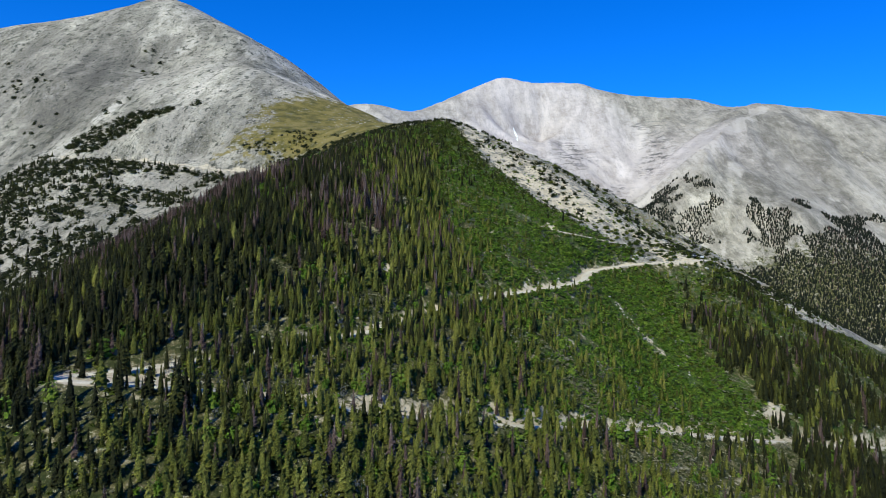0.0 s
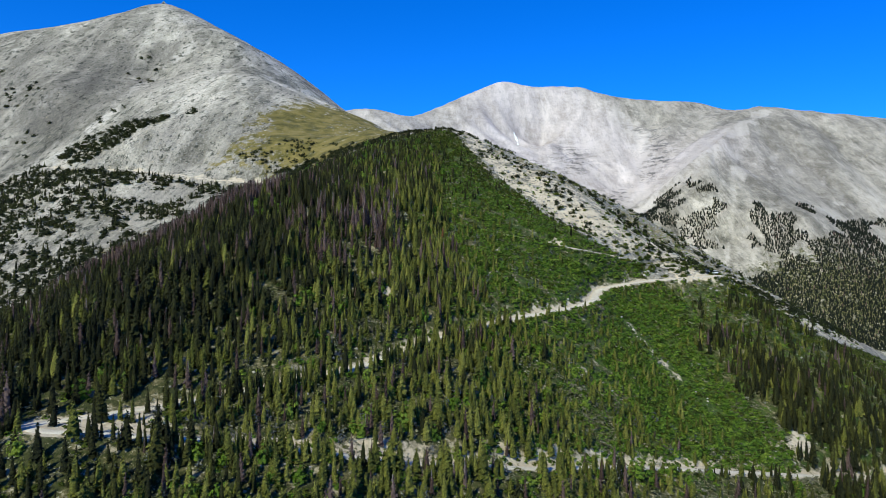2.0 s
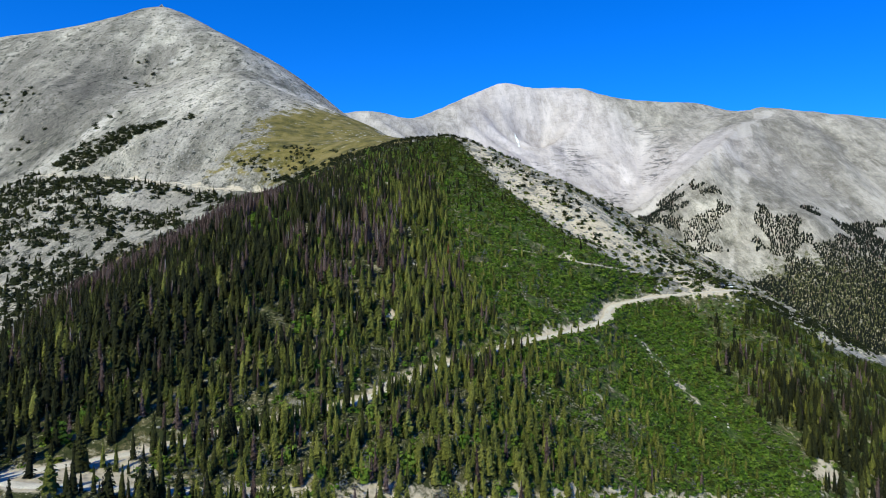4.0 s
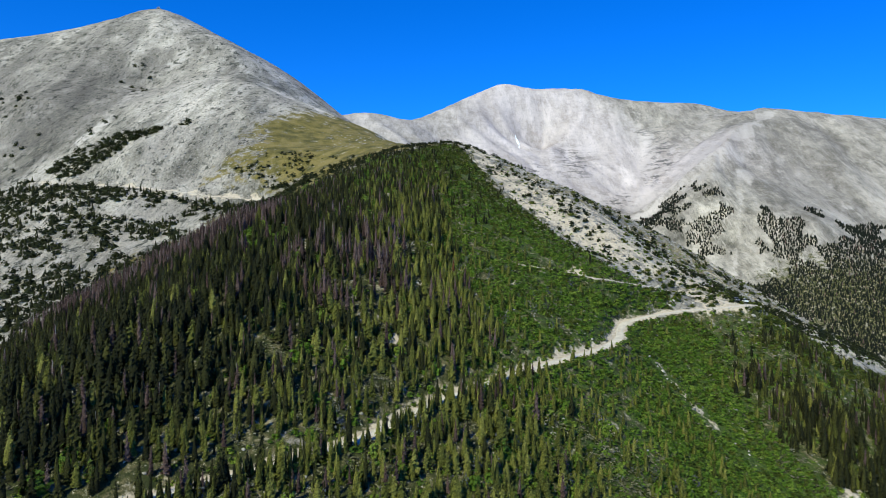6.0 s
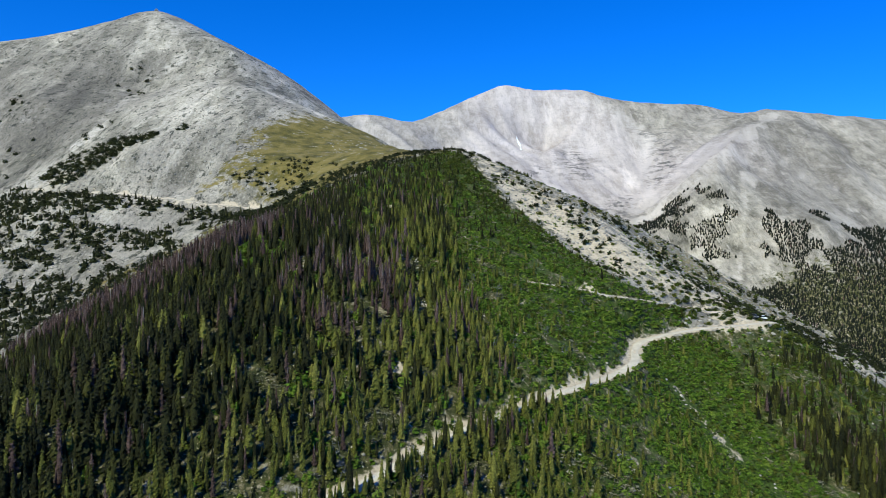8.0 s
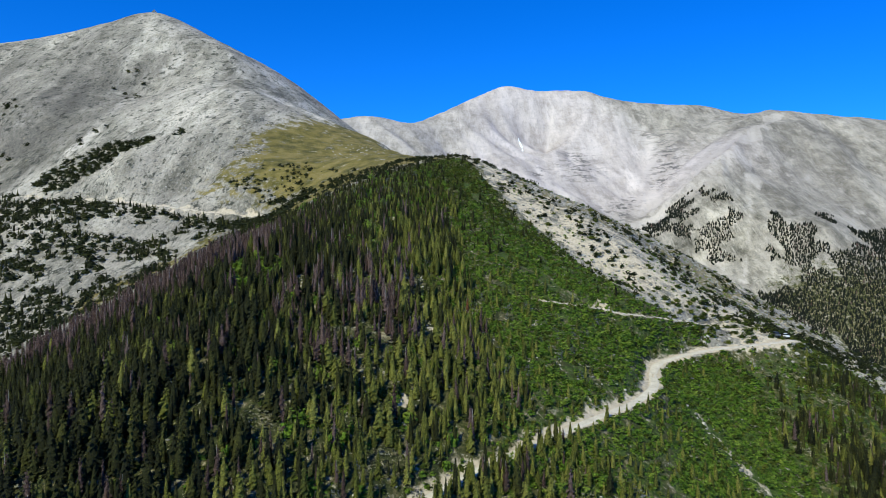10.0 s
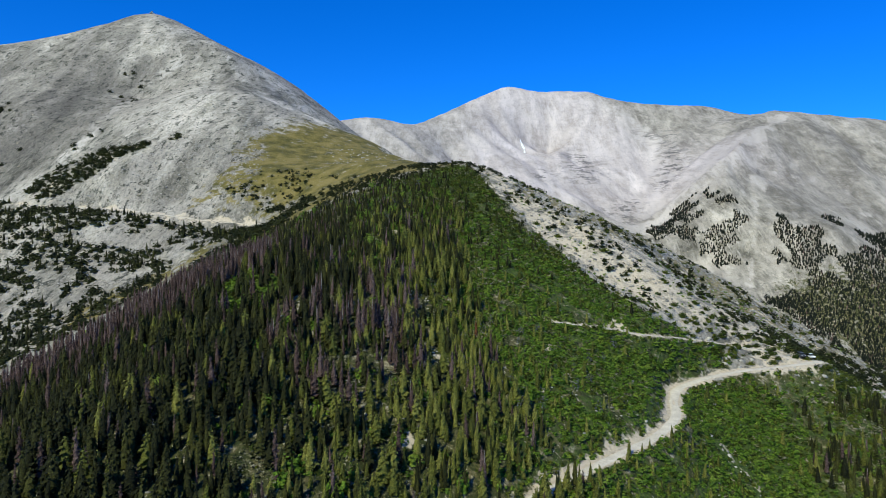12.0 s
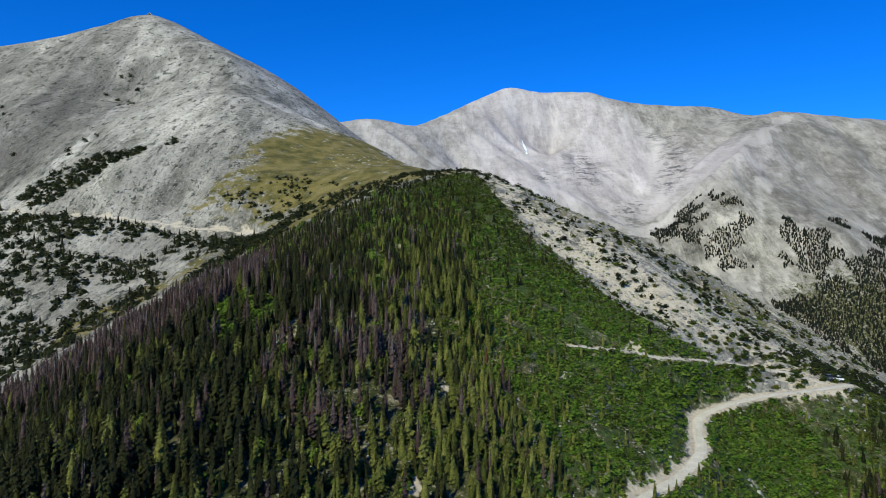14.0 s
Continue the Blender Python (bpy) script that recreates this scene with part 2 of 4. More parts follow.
# ---- the lie of the land: crests, slopes and valleys, in metres ----
LAND = {
    "road_lower": [(190, 262, 24), (150, 243, 31), (110, 223, 38), (53, 198, 48), (20, 178, 54), (-6, 165, 59), (-43, 152, 67), (-67, 147, 70), (-78, 145, 71), (-84, 149, 71), (-80, 153, 71)],
    "road_upper": [(-80, 153, 71), (-60, 166, 72), (-28, 189, 75), (-5, 214, 80), (21, 237, 84), (33, 248, 85.3), (45, 259.5, 86.2), (53, 270, 87.3), (58, 280, 88.2), (61, 291, 89.5), (67, 303, 91), (80, 311.5, 92.8), (94, 317, 94.1), (108, 319.5, 95), (125, 324, 96.1)],
    "trail": [(117, 325.5, 96.5), (110, 332, 98.6), (103, 336, 99.5), (90, 332, 102.1), (78, 325, 104.5), (64.5, 316, 106.6), (54, 310, 108.3), (48, 310.5, 109.7), (41, 305, 110.9), (33, 301, 112.2), (25, 299, 113.4)],
    "near_slope": [(-120, 80, 25), (0, 95, 22), (120, 110, 6), (0, 20, -30), (-150, 0, -40), (150, 0, -50), (-160, 140, 55), (0, 140, 47), (70, 160, 30), (200, 180, 5)],
    "face_west": [(-92, 186, 84), (-57, 192, 83), (-58, 212, 94), (-79, 216, 100), (-46, 217, 95), (-22, 236, 97), (-70, 240, 107), (-110, 250, 98), (-33, 261, 113), (-52, 268, 116), (-95, 320, 128)],
    "face_mid": [(12, 195, 68), (24, 195, 60), (-2, 251, 100), (-9, 277, 111), (-44, 274, 121), (-24, 288, 123), (-58, 289, 125), (-27, 301, 128), (-15, 336, 141), (-60, 360, 145), (-22, 385, 163), (-44, 397, 160)],
    "face_east": [(114, 246, 49), (91, 248, 53), (144, 258, 50), (85, 261, 63), (82, 263, 64), (128, 268, 58), (107, 273, 67), (71, 273, 75), (128, 299, 78), (162, 310, 66), (210, 340, 45)],
    "spur_face": [(108, 332, 99), (86, 350, 114), (59, 356, 122), (43, 366, 134), (76, 372, 131), (116, 374, 108), (57, 381, 142), (36, 383, 144), (20, 401, 160), (116, 415, 118), (165, 400, 90)],
    "spur_crest": [(-29, 424, 173), (-5, 458, 186), (11, 455, 184), (34, 450, 173), (66, 448, 158), (98, 455, 145), (130, 463, 129), (168, 468, 107), (200, 468, 88), (228, 462, 68), (275, 440, 43)],
    "spur_behind": [(-10, 500, 190), (30, 520, 165), (80, 530, 135), (140, 540, 95), (200, 550, 60), (280, 560, 15)],
    "west_crest": [(-112, 440, 143), (-122, 410, 133), (-136, 380, 120), (-150, 345, 105), (-162, 305, 88), (-176, 260, 68)],
    "west_gully": [(-150, 480, 146), (-166, 440, 121), (-183, 403, 105), (-205, 360, 82), (-240, 300, 45), (-280, 240, 0)],
    "west_talus": [(-250, 452, 117), (-195, 452, 121), (-249, 468, 127), (-241, 482, 135), (-199, 489, 138), (-266, 513, 154), (-237, 525, 163), (-278, 539, 168), (-319, 568, 173), (-197, 555, 176), (-300, 400, 85), (-360, 380, 60), (-420, 520, 110)],
    "saddle_road": [(-128, 508, 155), (-141, 517, 156), (-165, 517, 158), (-200, 528, 163), (-240, 545, 168), (-290, 560, 171), (-330, 575, 174)],
    "saddle": [(-145, 528, 172), (-103, 535, 182), (-121, 547, 190), (-65, 550, 201), (-169, 565, 195), (-62, 571, 204), (-67, 586, 206), (-91, 595, 205), (-132, 624, 220), (-178, 640, 242), (-242, 614, 225), (-250, 575, 200)],
    "meadow_crest": [(-96, 800, 252), (-47, 640, 216), (-25, 560, 201), (-70, 720, 236)],
    "west_mountain": [(-350, 685, 249), (-409, 723, 278), (-400, 650, 208), (-234, 733, 293), (-335, 787, 298), (-317, 830, 336), (-265, 872, 370), (-477, 901, 401), (-329, 953, 420), (-540, 780, 300), (-640, 700, 240), (-520, 600, 150), (-180, 850, 300)],
    "west_skyline": [(-860, 830, 330), (-693, 840, 346), (-566, 900, 389), (-511, 930, 408), (-472, 985, 439), (-442, 1005, 462), (-410, 1013, 468), (-377, 1005, 456), (-330, 960, 421), (-276, 900, 385), (-283, 1040, 411), (-260, 1120, 405), (-221, 1150, 378), (-167, 1100, 336), (-120, 980, 290)],
    "west_behind": [(-900, 1100, 220), (-600, 1250, 300), (-420, 1300, 350), (-250, 1400, 330), (-60, 1300, 230), (0, 900, 170), (60, 700, 120)],
    "valley": [(-900, 300, -60), (-400, 100, -80), (300, 250, -20), (400, 450, -40), (330, 650, -30), (420, 900, 10), (478, 1130, 66), (430, 1280, 120), (250, 1200, 140), (571, 1000, -10), (750, 900, -60), (1200, 800, -120)],
    "far_skyline": [(-333, 1800, 468), (-260, 1800, 474), (-186, 1800, 480), (-104, 1900, 483), (-44, 2000, 510), (22, 2100, 561), (113, 2200, 627), (195, 2250, 668), (263, 2250, 653), (430, 2260, 654), (530, 2220, 613), (682, 2130, 579), (759, 2060, 558), (801, 1960, 511)],
    "far_face": [(209, 1963, 418), (346, 1761, 341), (290, 2060, 430), (430, 2000, 480), (0, 1700, 340), (120, 1650, 300), (250, 1600, 270), (620, 1980, 470)],
    "far_gully": [(390, 1404, 182), (440, 1560, 228), (492, 1720, 284), (520, 1850, 360)],
    "right_rib": [(430, 1300, 150), (508, 1401, 236), (562, 1480, 294), (658, 1600, 362), (745, 1710, 430), (810, 1780, 478)],
    "far_behind": [(-400, 2300, 300), (200, 2700, 400), (700, 2500, 350), (1200, 2300, 300), (0, 4300, 250), (1600, 4300, 200), (-1600, 4300, 200), (-2200, 1500, 100), (2400, 1500, 150)],
    "right_skyline": [(768, 1770, 468), (824, 1790, 486), (903, 1760, 478), (981, 1700, 450), (1042, 1650, 430), (1180, 1600, 394), (1400, 1500, 340)],
    "right_face": [(596, 1112, 84), (636, 1219, 173), (511, 1265, 136), (590, 1269, 188), (538, 1284, 178), (640, 1486, 290), (640, 1420, 262), (812, 1500, 306), (746, 1250, 158), (900, 1300, 180)],
    "surround": [(0, -600, -250), (900, -400, -300), (-900, -400, -250), (0, -2500, -400), (2500, -1500, -400), (-2500, -1500, -400)],
}
ROADS = {"road_lower": 3.7, "road_upper": 3.8, "trail": 2.5, "saddle_road": 2.5}   # widths


def spline(points, step):
    """Catmull-Rom curve through the points, sampled about every step metres."""
    p = np.array(points, float)
    p = np.vstack([2 * p[0] - p[1], p, 2 * p[-1] - p[-2]])
    out = []
    for i in range(1, len(p) - 2):
        n = max(2, int(np.linalg.norm(p[i + 1] - p[i]) / step))
        for t in np.linspace(0, 1, n, endpoint=False):
            a, b, c, d = p[i - 1], p[i], p[i + 1], p[i + 2]
            out.append(0.5 * (2 * b + (c - a) * t + (2 * a - 5 * b + 4 * c - d) * t * t + (3 * b - a - 3 * c + d) * t ** 3))
    return np.array(out + [p[-2]])


CURVED = {"road_lower": 6, "road_upper": 6, "trail": 6, "saddle_road": 8, "spur_crest": 10, "west_crest": 12, "west_skyline": 15,
          "far_skyline": 30, "right_skyline": 30, "west_gully": 15, "far_gully": 25, "right_rib": 25, "spur_behind": 20}
knots = np.vstack([spline(v, CURVED[k]) if k in CURVED else np.array(v, float) for k, v in LAND.items()])
keep = []
for row in knots:                       # no two knots closer than 3 m
    if all((row[0] - q[0]) ** 2 + (row[1] - q[1]) ** 2 > 9 for q in keep):
        keep.append(row)
knots = np.array(keep)
SOFT = 6.0


def radial(dx, dy):
    return np.sqrt(dx * dx + dy * dy + SOFT * SOFT)


kn = len(knots)
system = np.zeros((kn + 3, kn + 3))
system[:kn, :kn] = -radial(knots[:, None, 0] - knots[None, :, 0], knots[:, None, 1] - knots[None, :, 1]) + np.eye(kn) * 2.0
system[:kn, kn] = 1
system[kn, :kn] = 1
system[:kn, kn + 1:] = knots[:, :2]
system[kn + 1:, :kn] = knots[:, :2].T
weights = np.linalg.solve(system, np.concatenate([knots[:, 2], np.zeros(3)]))


def land(x, y):
    """Height of the smooth land."""
    x, y = np.atleast_1d(np.asarray(x, float)), np.atleast_1d(np.asarray(y, float))
    z = np.empty(len(x))
    for i in range(0, len(x), 20000):
        s = slice(i, i + 20000)
        z[s] = -radial(x[s, None] - knots[None, :, 0], y[s, None] - knots[None, :, 1]) @ weights[:kn]
    return z + weights[kn] + weights[kn + 1] * x + weights[kn + 2] * y


def grain(x, y, size, seed=0):
    """Smooth value noise, -1 to 1."""
    x, y = np.asarray(x, float) / size + 37.7 * seed, np.asarray(y, float) / size - 11.3 * seed
    ix, iy = np.floor(x).astype(np.int64), np.floor(y).astype(np.int64)
    fx, fy = x - ix, y - iy
    fx, fy = fx * fx * fx * (fx * (6 * fx - 15) + 10), fy * fy * fy * (fy * (6 * fy - 15) + 10)

    def h(i, j):
        k = (i * 374761393 + j * 668265263 + seed * 974634777) & 0x7FFFFFFF
        k = ((k ^ (k >> 13)) * 1274126177) & 0x7FFFFFFF
        return ((k ^ (k >> 16)) & 0xFFFF) / 32767.5 - 1
    a, b = h(ix, iy) * (1 - fx) + h(ix + 1, iy) * fx, h(ix, iy + 1) * (1 - fx) + h(ix + 1, iy + 1) * fx
    return a * (1 - fy) + b * fy


def rough(x, y, size, octaves, seed=0, gain=0.5):
    total, amp = 0, 1.0
    for o in range(octaves):
        total = total + amp * grain(x, y, size / 2 ** o, seed + o)
        amp *= gain
    return total


road_lines = {k: spline(LAND[k], 1.5) for k in ROADS}


def road_reach(x, y):
    """Distance beyond the nearest road's edge, and that road's height."""
    best, level = np.full(len(x), 1e9), np.zeros(len(x))
    near = (np.abs(x) < 420) & (y > 90) & (y < 620)
    idx = np.nonzero(near)[0]
    for k, line in road_lines.items():
        for i in range(0, len(idx), 20000):
            s = idx[i:i + 20000]
            d = np.hypot(x[s, None] - line[None, :, 0], y[s, None] - line[None, :, 1])
            j = d.argmin(1)
            d = d[np.arange(len(s)), j] - ROADS[k] / 2
            closer = d < best[s]
            best[s[closer]], level[s[closer]] = d[closer], line[j[closer], 2]
    return best, level


# ---- fall lines: loose rock streams straight down the mountains ----
FALL_X, FALL_Y, FALL_STEP = -1100, 440, 10
fall_px, fall_py = np.meshgrid(np.arange(FALL_X, 1500, FALL_STEP), np.arange(FALL_Y, 2480, FALL_STEP))
fall_y, fall_x = np.gradient(land(fall_px.ravel(), fall_py.ravel()).reshape(fall_px.shape), FALL_STEP)
steep = np.hypot(fall_x, fall_y) + 0.02
fall_x, fall_y = fall_x / steep, fall_y / steep


def from_grid(values, x, y):
    """Bilinear look-up in a grid of the fall lines' extent."""
    u = np.clip((x - FALL_X) / FALL_STEP, 0, values.shape[1] - 1.001)
    v = np.clip((y - FALL_Y) / FALL_STEP, 0, values.shape[0] - 1.001)
    i, j = u.astype(int), v.astype(int)
    u, v = u - i, v - j
    return (values[j, i] * (1 - u) + values[j, i + 1] * u) * (1 - v) + (values[j + 1, i] * (1 - u) + values[j + 1, i + 1] * u) * v


def streams(x, y, size, step, count, seed):
    """Noise drawn out along the fall line, of unit spread."""
    total = rough(x, y, size, 3, seed)
    for way in (1, -1):
        px, py = x.copy(), y.copy()
        for k in range(count):
            dx, dy = from_grid(fall_x, px, py), from_grid(fall_y, px, py)
            px, py = px + way * step * dx, py + way * step * dy
            total = total + (1 - k / count) * rough(px, py, size, 3, seed)
    total = total - total.mean()
    return total / total.std()


relief = streams(fall_px.ravel().astype(float), fall_py.ravel().astype(float), 60, 14, 16, 3).reshape(fall_px.shape)
RIBS = [([(-290, 915), (-270, 878), (-241, 837), (-195, 735), (-150, 660)], 7, 26), ([(-323, 903), (-317, 853), (-312, 790)], 5, 22),
        ([(418, 2200), (375, 2110), (372, 1966), (352, 1760)], 12, 50), ([(112, 2170), (120, 2016), (116, 1700)], 6, 45),
        ([(668, 2080), (645, 1916), (575, 1740)], 10, 45), ([(230, 2190), (223, 2070), (198, 1700)], -5, 30),
        ([(533, 2120), (553, 1963), (511, 1744), (420, 1400)], -8, 34), ([(775, 1740), (745, 1710), (658, 1600), (562, 1480), (508, 1400)], 22, 40)]
rib_height = np.zeros(fall_px.shape)
for line, height, half in RIBS:
    pts = spline([(x, y, 0) for x, y in line], 10)
    d = np.full(fall_px.shape, 1e9)
    for px, py, _ in pts:
        d = np.minimum(d, np.hypot(fall_px - px, (fall_py - py) * 0.5))
    fade = np.clip((fall_py - pts[:, 1].min()) / (0.6 * np.ptp(pts[:, 1])), 0, 1) * np.clip((pts[:, 1].max() - fall_py) / 60, 0, 1)
    rib_height += height * np.exp(-d / half) * fade
brow = np.full(fall_px.shape, 1e9)                     # crests keep their line
for key in ("west_skyline", "far_skyline", "right_skyline"):
    for px, py, _ in spline(LAND[key], 25):
        brow = np.minimum(brow, np.hypot(fall_px - px, fall_py - py))
brow = np.clip(brow / 130, 0.12, 1)
relief, rib_height = relief * brow, rib_height * brow


def ground_height(x, y):
    z = land(x, y)
    far = np.clip((np.hypot(x, y - 60) - 430) / 900, 0, 1)
    z = z + (1 - far) * rough(x, y, 26, 4, 9) * 0.7
    z = z + far * rough(x, y, 40, 5, 21) * 1.8
    deep = smooth(np.hypot(x, y), 560, 820) * (1.5 + 6.0 * smooth(y, 1150, 1700))
    z = z + deep * from_grid(relief, x, y) + smooth(y, 600, 700) * from_grid(rib_height, x, y)
    d, level = road_reach(x, y)
    w = np.clip(1 - d / 5.0, 0, 1)
    w = w * w * (3 - 2 * w)
    return z * (1 - w) + level * w


def smooth(v, a, b):
    t = np.clip((v - a) / (b - a), 0, 1)
    return t * t * (3 - 2 * t)


# ---- zones of the plan ----
FOREST_WEST = [(-185, 235), (-150, 345), (-124, 412), (-110, 447), (-70, 448), (-35, 427), (-10, 398), (1, 350), (5, 300), (10, 262), (22, 243), (-5, 214), (-60, 168), (-92, 140), (-160, 120)]
FOREST_LOW = [(-160, 60), (-92, 140), (-60, 162), (-28, 187), (-5, 211), (16, 232), (30, 236), (50, 222), (84, 222), (110, 226), (160, 243), (200, 150), (150, 60)]
FOREST_EAST = [(98, 300), (125, 314), (170, 345), (225, 372), (290, 420), (320, 330), (200, 258), (150, 238), (114, 226), (100, 244), (90, 262), (88, 278)]
GREEN_FACE = [(-12, 398), (0, 350), (5, 300), (8, 262), (28, 247), (47, 272), (58, 300), (90, 327), (84, 331), (66, 330), (55, 341), (46, 356), (36, 370), (24, 387), (13, 410), (3, 448), (-9, 452), (-36, 427)]
GREEN_WIDE = [(-30, 398), (-18, 350), (-10, 300), (-4, 262)] + GREEN_FACE[4:]
EAST_SCRUB = [(70, 303), (95, 314), (122, 319), (170, 345), (240, 390), (240, 330), (180, 300), (130, 280), (100, 262), (90, 285)]
INNER_BEND = [(60, 299), (70, 306), (92, 320), (99, 331), (84, 326), (58, 307), (48, 296)]
STREAK = [(67, 279), (71, 277), (82, 262), (91, 246), (88, 245), (77, 262)]
GREEN_BAND = [(58, 286), (68, 302), (95, 314), (101, 300), (96, 276), (102, 260), (112, 239), (112, 226), (84, 212), (60, 215), (52, 240), (62, 262)]
SPUR = [(-9, 454), (3, 448), (13, 410), (24, 387), (36, 370), (46, 356), (55, 341), (66, 331), (84, 332), (100, 343), (124, 326), (170, 346), (235, 400), (235, 470), (130, 475), (20, 468)]
DEAD_BAND = [(-90, 392), (-119, 428), (-135, 390), (-152, 365), (-170, 355), (-188, 330), (-155, 276), (-119, 277), (-105, 284), (-92, 292), (-81, 308), (-71, 320)]
DEAD_MID = [(-62, 276), (-49, 284), (-35, 276), (-29, 310), (-20, 310), (-20, 280), (-25, 246), (-31, 233), (-41, 236), (-56, 253)]
HILL_TOP = [(-55, 428), (-52, 380), (-40, 330), (-22, 285), (6, 262), (8, 300), (2, 350), (-10, 400), (-30, 430)]
STREAK_WIDE = [(65, 283), (73, 279), (84, 263), (94, 246), (90, 242), (79, 258), (68, 274)]
ASPENS = [(-86, 301), (-76, 314), (-62, 297), (-62, 278), (-75, 275)]
MEADOW = [(-153, 560), (-165, 640), (-137, 690), (-92, 760), (-40, 660), (-18, 560), (0, 500), (-30, 440), (-73, 456), (-112, 500), (-141, 533), (-175, 520), (-185, 560)]
WEST_ROCKS = [(-345, 585), (-301, 566), (-238, 537), (-173, 512), (-130, 505), (-112, 450), (-150, 430), (-179, 385), (-230, 330), (-340, 330), (-420, 480)]
SHRUB_STRIP = [(-340, 578), (-324, 598), (-304, 618), (-272, 619), (-245, 617), (-223, 629), (-214, 621), (-241, 604), (-266, 596), (-276, 582), (-289, 573), (-315, 570)]
SPUR_TALUS = [(30, 425), (54, 400), (98, 392), (120, 378), (140, 366), (180, 400), (240, 430), (240, 475), (130, 480), (20, 470)]
SHOULDER = [(-299, 693), (-262, 790), (-235, 780), (-165, 660), (-146, 560), (-182, 530), (-282, 571), (-317, 588)]
SWIRL = [(756, 1528), (792, 1448), (801, 1344), (715, 1211), (690, 1290), (700, 1459)]
PALE_BOWL = [(-440, 740), (-402, 732), (-368, 693), (-395, 684)]
MEADOW_EDGE = [(-165, 540), (-140, 530), (-112, 505), (-75, 462), (-55, 470), (-70, 520), (-110, 560), (-150, 560)]
FAR_WOOD_A = [(375, 1390), (430, 1462), (505, 1482), (538, 1410), (520, 1320), (498, 1240), (480, 1180), (425, 1280)]
FAR_WOOD_B = [(555, 1300), (609, 1290), (690, 1285), (780, 1260), (980, 1180), (860, 920), (560, 960), (470, 1120), (520, 1180)]
EAST_TREES = [(99, 296), (122, 300), (160, 318), (236, 356), (260, 330), (200, 262), (152, 236), (118, 230), (109, 243), (102, 264), (95, 282)]
LOW_BAND = [(8, 165), (8, 222), (45, 262), (56, 278), (72, 262), (90, 214), (60, 195)]
ROAD_SIDE = [(-90, 138), (-60, 174), (-28, 199), (-5, 225), (24, 250), (32, 230), (0, 202), (-25, 178), (-60, 153), (-85, 130)]
ROAD_TOP = [(0, 210), (26, 226), (54, 258), (60, 284), (64, 300), (40, 305), (8, 290), (0, 255)]
DARK_LEFT = [(-520, 846), (-441, 874), (-365, 864), (-304, 858), (-307, 802), (-309, 696), (-325, 652), (-347, 628), (-380, 610), (-520, 700)]
SHADED_FLANK = [(-272, 885), (-244, 900), (-167, 920), (-70, 680), (-128, 672), (-160, 690), (-205, 770), (-245, 845)]
DARK_RIGHT = [(818, 1730), (907, 1695), (964, 1604), (766, 1300), (671, 1287), (570, 1344), (500, 1463), (535, 1464), (649, 1566)]
CHUTES = [([(-333, 588), (-328, 626), (-316, 661), (-331, 790), (-312, 829), (-300, 872)], 9), ([(541, 2044), (552, 1900), (507, 1758), (430, 1552), (366, 1411)], 20),
          ([(818, 1756), (681, 1609), (564, 1568), (448, 1479), (379, 1402)], 13), ([(-165, 590), (-158, 565), (-150, 540)], 8)]
CRAGS = [[(322, 1952), (387, 1933), (398, 1790), (317, 1674), (277, 1744)], [(200, 1731), (249, 1782), (257, 1704), (210, 1657)], [(608, 2003), (640, 2001), (584, 1723), (497, 1623), (491, 1708)],
         [(530, 2005), (640, 2001), (608, 1955), (532, 1958)], [(319, 1565), (404, 1656), (455, 1653), (377, 1470), (331, 1517)]]
CREST = [(-150, 420), (-112, 450), (-70, 452), (-36, 430), (-9, 454), (10, 440), (20, 470), (-20, 505), (-80, 505), (-130, 480)]
SCARS = [((620, 1450), (478, 1170), 11)]
OUTCROPS = [(-54, 277), (-17, 290), (-10, 293), (-3, 299), (1, 283), (-19, 232), (21, 283), (28, 272), (14, 262), (35, 300), (-33, 246), (-12, 262), (-30, 345), (-42, 372), (-8, 352), (-20, 395), (-46, 402), (2, 322)]
PATCH = [(-80, 140), (-82, 150), (-76, 160), (-64, 160), (-61, 150), (-66, 143), (-72, 139)]


def inside(poly, x, y):
    hit = np.zeros(len(x), bool)
    for (x0, y0), (x1, y1) in zip(poly, poly[1:] + poly[:1]):
        cross = ((y0 > y) != (y1 > y)) & (x < (x1 - x0) * (y - y0) / (y1 - y0 + 1e-9) + x0)
        hit ^= cross
    return hit


def scatter(poly, gap, seed, chance=1.0, off_road=1.2, ragged=0.0, cut=0.0):
    """Places in a polygon about gap metres apart, clear of the roads."""
    rng = np.random.default_rng(seed)
    p = np.array(poly)
    xs, ys = np.arange(p[:, 0].min(), p[:, 0].max(), gap), np.arange(p[:, 1].min(), p[:, 1].max(), gap)
    x, y = [v.ravel() for v in np.meshgrid(xs, ys)]
    x, y = x + rng.uniform(-0.5, 0.5, len(x)) * gap, y + rng.uniform(-0.5, 0.5, len(x)) * gap
    ok = inside(poly, x + ragged * rough(x, y, 50, 3, 8), y + ragged * rough(x, y, 50, 3, 18)) & (rng.random(len(x)) < chance)
    ok &= y > 108
    x, y = x[ok], y[ok]
    d, level = road_reach(x, y)
    ok = (d > np.where(land(x, y) > level + 0.2, off_road + cut, off_road)) & ~(inside(PATCH, x, y) & (rng.random(len(x)) < 0.6))
    return x[ok], y[ok]


